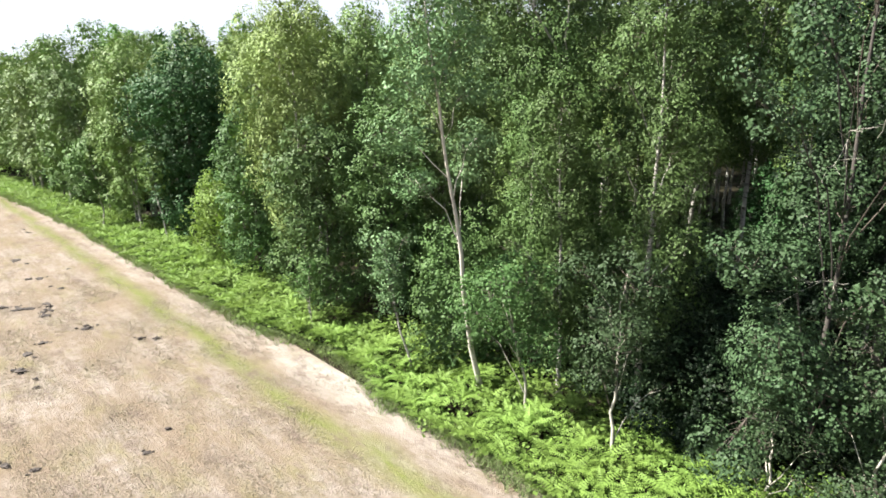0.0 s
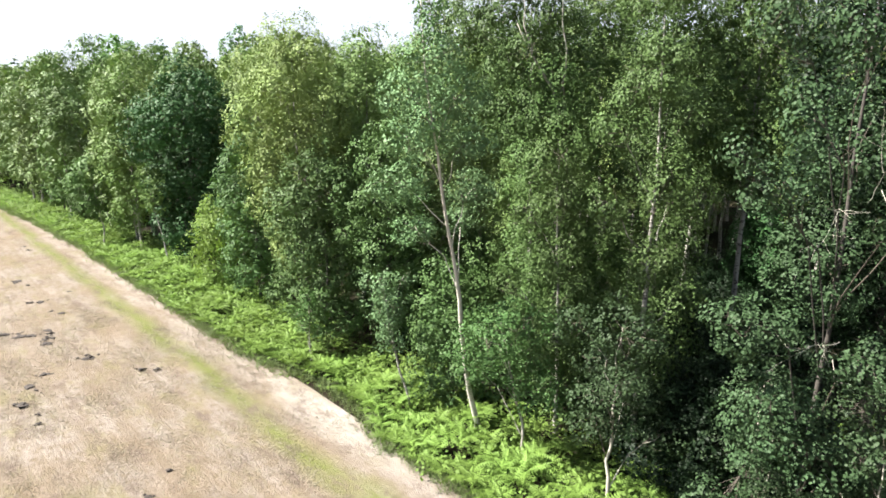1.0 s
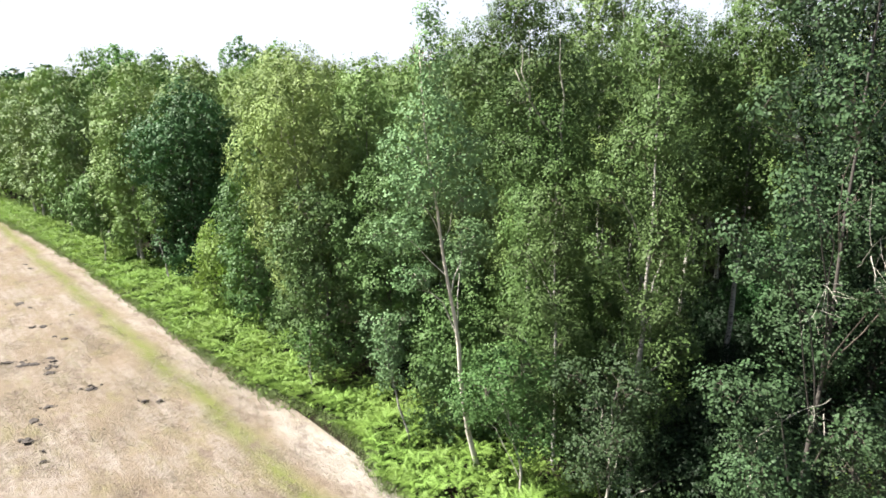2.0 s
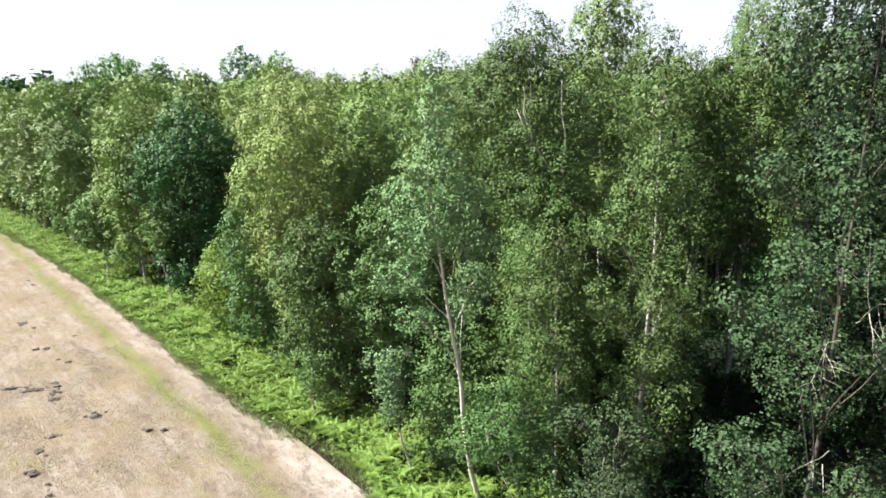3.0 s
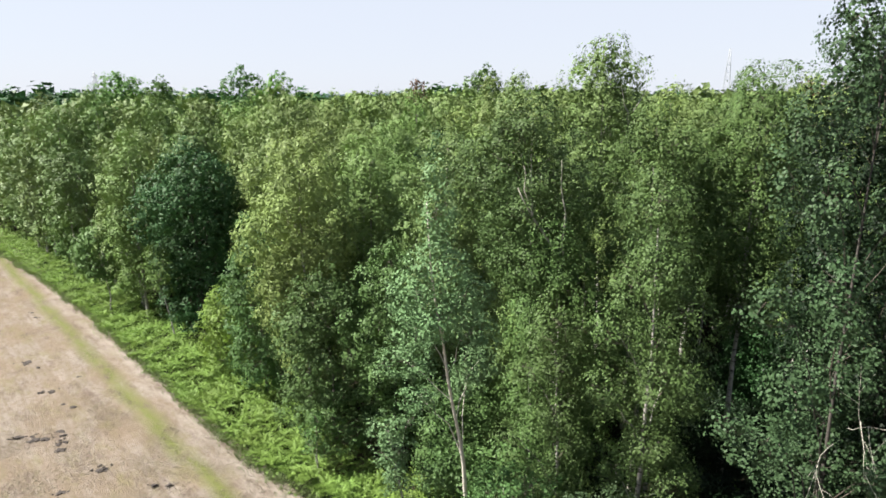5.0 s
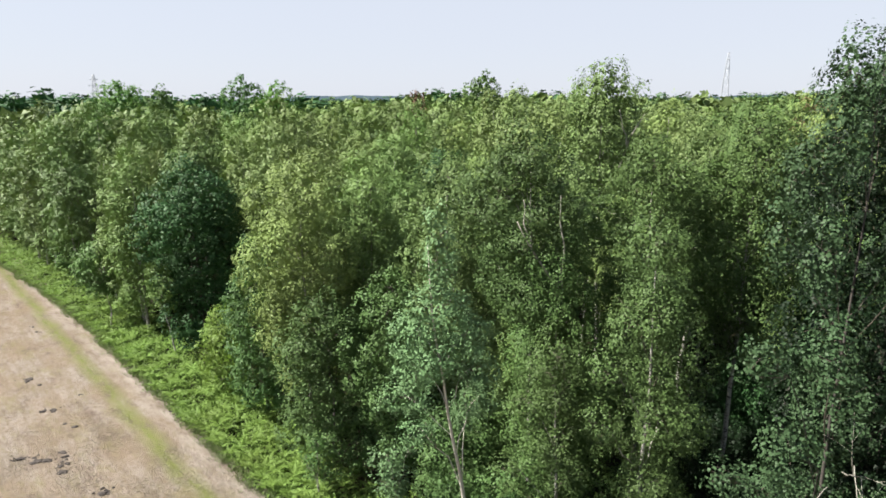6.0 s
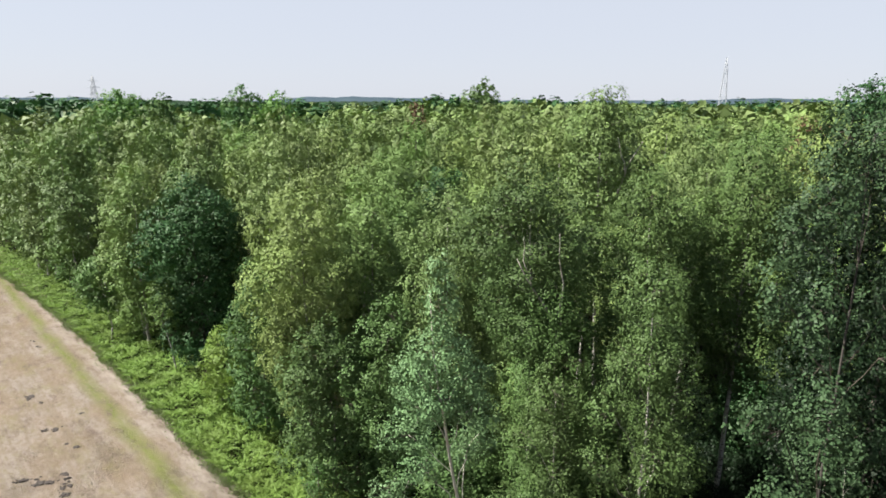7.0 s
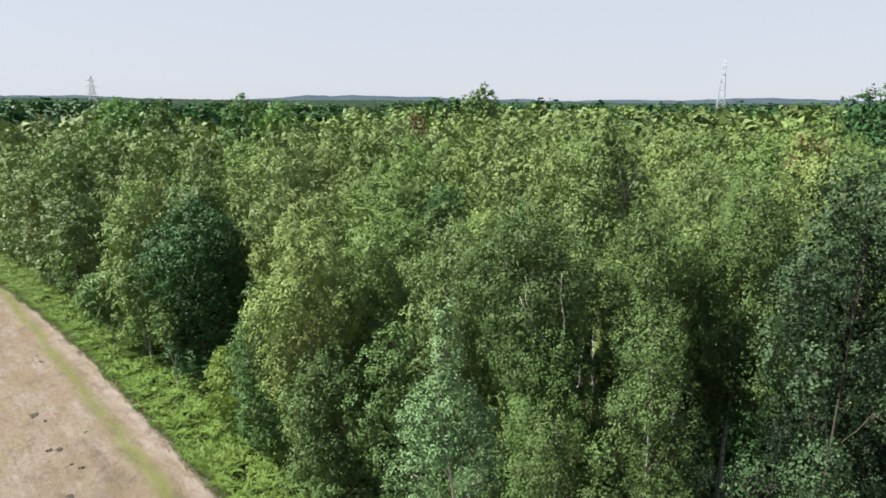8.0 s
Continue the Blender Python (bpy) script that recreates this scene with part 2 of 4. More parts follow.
FIELD, FLOOR = field_material(), floor_material()
SOIL = plain_material("dark turned soil", (0.0146, 0.0117, 0.0102), (0.0438, 0.0350, 0.0292), 9.0)
STEEL = plain_material("galvanised steel", (0.22, 0.235, 0.25), (0.28, 0.295, 0.315), 2.0, 0.7, 0.1)
FAR_WOOD = plain_material("distant woodland", (0.0117, 0.0204, 0.0161), (0.0234, 0.0365, 0.0219), 0.12, gloss=0.0)
# blue of the distance haze is painted into the hill colour
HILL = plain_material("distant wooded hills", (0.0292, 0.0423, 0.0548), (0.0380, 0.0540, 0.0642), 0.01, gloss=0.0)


# ---- mesh helpers ----
def mesh_of(name, verts, tris, mats, index=None):
    me = bpy.data.meshes.new(name)
    verts, tris = np.asarray(verts, np.float32), np.asarray(tris, np.int32)
    me.vertices.add(len(verts))
    me.vertices.foreach_set("co", verts.ravel())
    me.loops.add(tris.size)
    me.loops.foreach_set("vertex_index", tris.ravel())
    me.polygons.add(len(tris))
    me.polygons.foreach_set("loop_start", np.arange(0, tris.size, 3, dtype=np.int32))
    for m in mats:
        me.materials.append(m)
    if index is not None:
        me.polygons.foreach_set("material_index", np.asarray(index, np.int32))
    me.update(calc_edges=True)
    return me


def piece(name, verts, tris, mats, parent=None, label="", index=None, smooth=False):
    me = mesh_of(name, verts, tris, mats, index)
    if smooth:
        me.polygons.foreach_set("use_smooth", np.ones(len(me.polygons), bool))
    ob = new(name, me)
    ob.parent = parent
    return tagged(ob, label)


def joined(parts):
    vs, fs, k = [], [], 0
    for v, f in parts:
        vs.append(v)
        fs.append(np.asarray(f) + k)
        k += len(v)
    return np.concatenate(vs), np.concatenate(fs)


def tube(points, radii, sides=6):
    """A tapered tube along points, closed at its end."""
    p = np.asarray(points, float)
    d = np.gradient(p, axis=0)
    d /= np.linalg.norm(d, axis=1)[:, None] + 1e-9
    ref = np.where(np.abs(d[:, 2:3]) > 0.9, [[1.0, 0, 0]], [[0, 0, 1.0]])
    a = np.cross(d, ref)
    a /= np.linalg.norm(a, axis=1)[:, None] + 1e-9
    b = np.cross(d, a)
    ang = np.arange(sides) * 2 * np.pi / sides
    ring = a[:, None] * np.cos(ang)[None, :, None] + b[:, None] * np.sin(ang)[None, :, None]
    v = (p[:, None] + ring * np.asarray(radii)[:, None, None]).reshape(-1, 3)
    f = []
    for i in range(len(p) - 1):
        for j in range(sides):
            q, r = i * sides + j, i * sides + (j + 1) % sides
            f += [(q, r, r + sides), (q, r + sides, q + sides)]
    e = (len(p) - 1) * sides
    f += [(e, e + j, e + j + 1) for j in range(1, sides - 1)]
    return v, np.array(f)


def unit(a):
    return a / (np.linalg.norm(a, axis=-1, keepdims=True) + 1e-9)


def leaves(rng, c, nrm, size, quad, down=0.0):
    """Leaf blades at c with the normals nrm; down: how much their tips hang."""
    k = len(c)
    ref = rng.normal(size=(k, 3)) * (1.0 if down <= 0 else 0.5)
    ref[:, 2] -= 0.4 + down
    a = unit(np.cross(ref, nrm))
    b = np.cross(nrm, a)
    b *= np.where((b * ref).sum(1, keepdims=True) < 0, -1.0, 1.0)
    s = (size * rng.uniform(0.6, 1.35, k))[:, None]
    if quad:
        v = np.stack([c - b * s * 0.55, c + a * s * 0.45 + nrm * s * 0.10, c + b * s * 0.65, c - a * s * 0.45 + nrm * s * 0.10], 1).reshape(-1, 3)
        i = np.arange(k)[:, None] * 4
        return v, np.concatenate([i + [0, 1, 2], i + [0, 2, 3]], 1).reshape(-1, 3)
    w, l = (0.40, 0.90) if down > 0 else (0.5, 0.75)
    v = np.stack([c - a * s * w - b * s * 0.25, c + a * s * w - b * s * 0.25, c + b * s * l], 1).reshape(-1, 3)
    return v, np.arange(k * 3).reshape(-1, 3)


# ---- trees ----
def on_ellipsoid(rng, rad, n):
    """About n points spread evenly over an ellipsoid, and their normals."""
    d = unit(rng.normal(size=(max(4, int(n * 2.2)), 3)))
    g = np.linalg.norm(d / rad, axis=1)
    keep = rng.uniform(size=len(d)) < g / g.max()
    d = d[keep][:max(3, int(n))]
    return d * rad, unit(d / rad)


def surface(rad):
    a, b, c = (float(x) for x in rad)
    return 4 * math.pi * (((a * b) ** 1.6 + (a * c) ** 1.6 + (b * c) ** 1.6) / 3) ** (1 / 1.6)


def make_lobes(rng, H, cb, R, form, tall):
    """Masses that make up a crown: rows of centre and half axes."""
    hh, rows = (H - cb) / 2, []
    mid = cb + hh
    if form == "cone":
        for s in np.linspace(0.06, 0.92, 7):
            r = R * (0.30 + 0.62 * (1 - s) ** 0.9)
            a = rng.uniform(0, 6.28)
            rows.append((0.22 * r * math.cos(a), 0.22 * r * math.sin(a), cb + s * 2 * hh, r, r, 0.24 * hh * (1.25 - 0.5 * s)))
        return np.array(rows)
    loose = form == "open"
    if not loose:
        rows.append((0, 0, mid - 0.10 * hh, 0.58 * R, 0.58 * R, 0.84 * hh))
    rows.append((0, 0, H - 0.42 * R, 0.36 * R, 0.36 * R, 0.42 * R))
    n = int(7 + 1.5 * hh) if loose else int(9 + 1.7 * hh)
    for k in range(n):
        f = -0.84 + 1.56 * (k + rng.uniform(0.1, 0.9)) / n
        wide = math.sqrt(1 - abs(f) ** 2.3) if f > 0 or cb > 2.5 else math.sqrt(1 - 0.35 * f * f)
        if form == "column":
            wide = (1 - abs(f) ** 3.2) ** 0.5
        r = R * (rng.uniform(0.22, 0.40) if loose else rng.uniform(0.26, 0.50))
        a = k * 2.39996 + rng.uniform(-0.5, 0.5)
        q = max(0.0, R * wide * rng.uniform(0.35 if loose else 0.72, 1.18) - r)
        rows.append((q * math.cos(a), q * math.sin(a), max(mid + f * hh, 0.75 * r + 0.1), r, r * rng.uniform(0.8, 1.2), r * tall * rng.uniform(0.7, 1.2)))
    return np.array(rows)


def foliage(rng, lobes, size, cover, bump, amp, droop, quad, jitter, fill):
    """Leaves over the lobes: uneven domes of leafy shoots with dark seams between them."""
    cen, nrm, out, ins = [], [], [], []
    per = 6
    for i, row in enumerate(lobes):
        c, rad = row[:3], row[3:]
        area = surface(rad)
        p, n = on_ellipsoid(rng, rad, area * cover / (0.5 * size * size) / per)
        m, _ = on_ellipsoid(rng, rad, max(5, area / (1.9 * bump * bump)))
        flat = np.array([1.0, 1.0, 0.6 if droop > 0 else 1.0])
        dd = (((p[:, None] - m[None]) * flat) ** 2).sum(2)
        near = dd.argmin(1)
        size_of = rng.uniform(0.65, 1.35, len(m))[near]
        proud = rng.uniform(-0.75, 0.55, len(m))[near]
        h = np.sqrt(np.maximum(0.0, 1 - dd.min(1) / (1.12 * bump * size_of) ** 2))
        keep = rng.uniform(size=len(p)) < 1.15 * h - 0.12
        pt = c + p + n * (amp * (size_of * (h - 0.5) + proud))[:, None]
        for k, other in enumerate(lobes):
            if k != i:
                keep &= (((pt - other[:3]) / other[3:]) ** 2).sum(1) > 0.72
        cen.append(pt[keep])
        out.append(n[keep])
        nrm.append(unit(0.80 * (p[keep] - m[near[keep]]) / bump + 0.65 * n[keep] + [0, 0, 0.25]))
        k = max(3, int(area * fill / (2.2 * size * size)))
        d = unit(rng.normal(size=(k, 3)))
        ins.append(c + d * rad * rng.uniform(0.45, 0.80, (k, 1)))
    cen, nrm, out = np.concatenate(cen), np.concatenate(nrm), np.concatenate(out)
    # each sprig is a short shoot with leaves along it
    k = len(cen)
    way = unit(0.55 * out + 0.75 * rng.normal(size=(k, 3)) * 0.75 + ([0, 0, -1.1] if droop > 0 else [0, 0, 0.35]))
    way *= ((0.20 + 0.50 * droop if droop > 0 else 0.55 * bump + 0.5 * size) * rng.uniform(0.35, 1.25, k))[:, None]
    along = np.tile((np.arange(per) + 0.5) / per, k)[:, None] - 0.25
    cen = np.repeat(cen, per, 0) + np.repeat(way, per, 0) * along + rng.normal(0, 0.05 + 0.32 * size, (k * per, 3))
    nrm = unit(np.repeat(nrm, per, 0) + rng.normal(size=(k * per, 3)) * jitter)
    ins = np.concatenate(ins)
    cen[:, 2] = cen[:, 2].clip(0.10, None)
    ins[:, 2] = ins[:, 2].clip(0.2, None)
    return joined([leaves(rng, cen, nrm, size, quad, 0.5 if droop > 0 else 0.0), leaves(rng, ins, unit(rng.normal(size=(len(ins), 3))), 1.9 * size, False)])


def grow(rng, H, cb, R, size=0.085, cover=1.0, form="dome", droop=0.0, lean=(0, 0), quad=False, twigs=True, thick=1.0, bow=1.15, bump=0.60, amp=0.68, tall=1.0, jitter=0.25, fill=0.16, lobes=None):
    """Trunk, limbs and crown of a tree at the origin: height H, crown from cb up, radius R."""
    zs = np.linspace(-0.15, H * 0.90, 14)
    w = rng.normal(0, 0.09, (14, 2)).cumsum(0) * 0.5
    w -= w[0]
    q = (zs / H).clip(0, 1) ** bow
    pts = np.stack([lean[0] * q + w[:, 0], lean[1] * q + w[:, 1], zs], 1)
    r0 = (0.0072 * H + 0.012) * thick
    rad = r0 * (1 - 0.98 * (zs / H).clip(0, 1)) ** 1.25 + 0.006
    rad[0] *= 1.35
    trunk = tube(pts, rad, 8)
    lobes = make_lobes(rng, H, cb, R, form, tall) if lobes is None else np.array(lobes, float)
    lobes[:, 0] += np.interp(lobes[:, 2], zs, pts[:, 0])
    lobes[:, 1] += np.interp(lobes[:, 2], zs, pts[:, 1])
    arms, tw = [], []
    t = np.linspace(0, 1, 6)
    for row in lobes:
        tip = row[:3] + [0, 0, 0.2 * row[5]]
        ln = float(np.hypot(*(tip[:2] - [np.interp(tip[2], zs, pts[:, 0]), np.interp(tip[2], zs, pts[:, 1])])))
        z0 = max(0.3 * tip[2], tip[2] - 0.5 - 1.1 * ln)
        foot = np.array([np.interp(z0, zs, pts[:, 0]), np.interp(z0, zs, pts[:, 1]), z0])
        ax = foot + (tip - foot) * t[:, None]
        ax[:, 2] += 0.25 * ln * np.sin(math.pi * t)
        ax[1:] += rng.normal(0, 0.02 + 0.03 * ln, (5, 3))
        rr = max(0.008, np.interp(z0, zs, rad) * 0.34)
        arms.append((ln, tube(ax, rr * (1 - 0.85 * t) + 0.003, 5 if twigs else 3)))
        if twigs:
            ends, _ = on_ellipsoid(rng, row[3:], 9)
            for e in ends:
                b_ = ax[rng.integers(3, 6)]
                e_ = row[:3] + e * rng.uniform(0.8, 1.12)
                tw.append(tube([b_, (b_ + e_) / 2 + rng.normal(0, 0.06, 3), e_], [0.010, 0.007, 0.003], 3))
    return trunk, arms, tw, foliage(rng, lobes, size, cover, bump, amp, droop, quad, jitter, fill)


def tree(name, label, rng, leaf, bark, shown_limbs=0, **shape):
    """A tree as an Empty at its foot, with trunk, boughs and crown."""
    top = tagged(new(name), label, "tree", "trees of the wood")
    trunk, arms, tw, crown = grow(rng, **shape)
    arms.sort(key=lambda a: -a[0])
    if shown_limbs:
        piece("trunk", *trunk, [bark], top, smooth=True)
        for a in arms[:shown_limbs]:
            piece("limb", *a[1], [bark], top, smooth=True)
        wood = [a[1] for a in arms[shown_limbs:]] + tw
    else:
        piece("trunk", *joined([trunk] + [a[1] for a in arms[:10]]), [bark], top, smooth=True)
        wood = tw
    if wood:
        wv, wf = joined(wood)
        v, f = joined([crown, (wv, wf)])
        idx = np.concatenate([np.zeros(len(crown[1]), int), np.ones(len(wf), int)])
        piece("crown", v, f, [leaf, TWIG], top, index=idx)
    else:
        piece("crown", *crown, [leaf], top)
    return top


# ---- ground: one sheet to the horizon; its own x runs along the wood's edge ----
def build_ground():
    us = np.concatenate([[-4500, -1500, -500, -150, -60], np.arange(-30, 110, 1.0), [115, 130, 180, 400, 1200, 4500]])
    vs = np.concatenate([[-4500, -1500, -400, -120, -60], np.arange(-40, 6, 0.5), [7, 10, 20, 60, 200, 700, 2000, 4500]])
    uu, vv = np.meshgrid(us, vs, indexing="ij")
    z = np.zeros_like(uu)
    near = (uu > -30) & (uu < 110) & (vv > -40) & (vv < 6)
    for i, j in zip(*np.nonzero(near)):
        z[i, j] = 0.10 * noise.noise((uu[i, j] * 0.25, vv[i, j] * 0.4, 0)) + 0.035 * noise.noise((uu[i, j] * 1.1, vv[i, j] * 1.3, 4))
    nu, nv = uu.shape
    vert = np.stack([uu, vv, z], -1).reshape(-1, 3)
    f, idx = [], []
    for i in range(nu - 1):
        for j in range(nv - 1):
            a = i * nv + j
            f += [(a, a + nv, a + nv + 1), (a, a + nv + 1, a + 1)]
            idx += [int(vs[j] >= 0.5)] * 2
    ob = piece("ground", vert, f, [FIELD, FLOOR], None, "dry mown meadow and leaf-littered forest floor darkened for shade", idx, True)
    tagged(ob, category="ground", kind="structure")
    ob.matrix_world = Matrix(((EU.x, EV.x, 0, EV.x * EC), (EU.y, EV.y, 0, EV.y * EC), (0, 0, 1, 0), (0, 0, 0, 1)))
    return ob


build_ground()

# ---- trees of the wood's edge, one by one ----
# leaf masses beside the trunk: centre and half axes
ASPEN_LOBES = [(0.3, -0.1, 14.3, 0.42, 0.42, 1.5), (0.2, -0.1, 12.7, 0.85, 0.8, 0.7), (-0.6, 0.0, 12.0, 0.75, 0.6, 0.50), (0.9, 0.1, 11.9, 0.70, 0.6, 0.50),
               (-0.9, 0.1, 10.7, 0.85, 0.7, 0.45), (0.9, 0.3, 10.6, 0.80, 0.6, 0.45), (0.0, -0.3, 11.3, 0.8, 0.6, 0.5), (-1.3, 0.4, 9.3, 0.95, 0.7, 0.45),
               (0.9, 0.8, 9.1, 0.70, 0.6, 0.45), (-1.1, 0.8, 7.8, 0.65, 0.6, 0.35), (0.4, 1.4, 8.0, 0.55, 0.5, 0.35)]
POPLAR_LOBES = [(-2.7, -1.1, 15.6, 0.22, 0.25, 0.8), (-1.8, -1.5, 15.3, 0.42, 0.40, 0.85), (-2.0, -2.4, 13.2, 0.45, 0.40, 1.0), (-3.5, -2.6, 13.2, 0.36, 0.35, 0.55),
                (-2.9, -3.0, 11.4, 0.46, 0.40, 0.75), (-1.1, -0.3, 17.7, 0.60, 0.55, 1.05), (-4.1, -2.9, 10.7, 0.30, 0.28, 0.30),
                (-3.1, -2.4, 10.0, 0.80, 0.45, 0.32), (-3.2, -2.4, 7.0, 1.25, 0.60, 0.50), (-2.5, -2.3, 4.7, 0.95, 0.7, 1.05), (-3.4, -2.4, 2.6, 0.6, 0.6, 0.6),
                (0.1, -0.9, 19.4, 0.60, 0.6, 1.3), (0.5, -1.7, 14.4, 0.45, 0.45, 0.9),
                (-0.5, -2.5, 9.2, 0.60, 0.45, 0.40), (0.6, -2.0, 9.0, 0.55, 0.55, 0.6), (-0.6, -2.5, 6.2, 0.95, 0.7, 0.60),
                (-1.2, -2.5, 3.8, 0.90, 0.7, 0.8), (0.5, -2.2, 3.2, 1.0, 0.9, 0.9), (1.6, 0.1, 15.0, 0.9, 0.9, 1.6), (1.1, 1.3, 18.0, 0.8, 0.8, 1.6), (-1.7, -0.3, 16.9, 0.55, 0.55, 0.9), (-0.6, 0.2, 19.2, 0.6, 0.6, 1.0),
                (0.6, 0.6, 10.6, 1.1, 0.9, 1.5), (0.0, 0.6, 7.6, 1.3, 1.0, 1.4)]
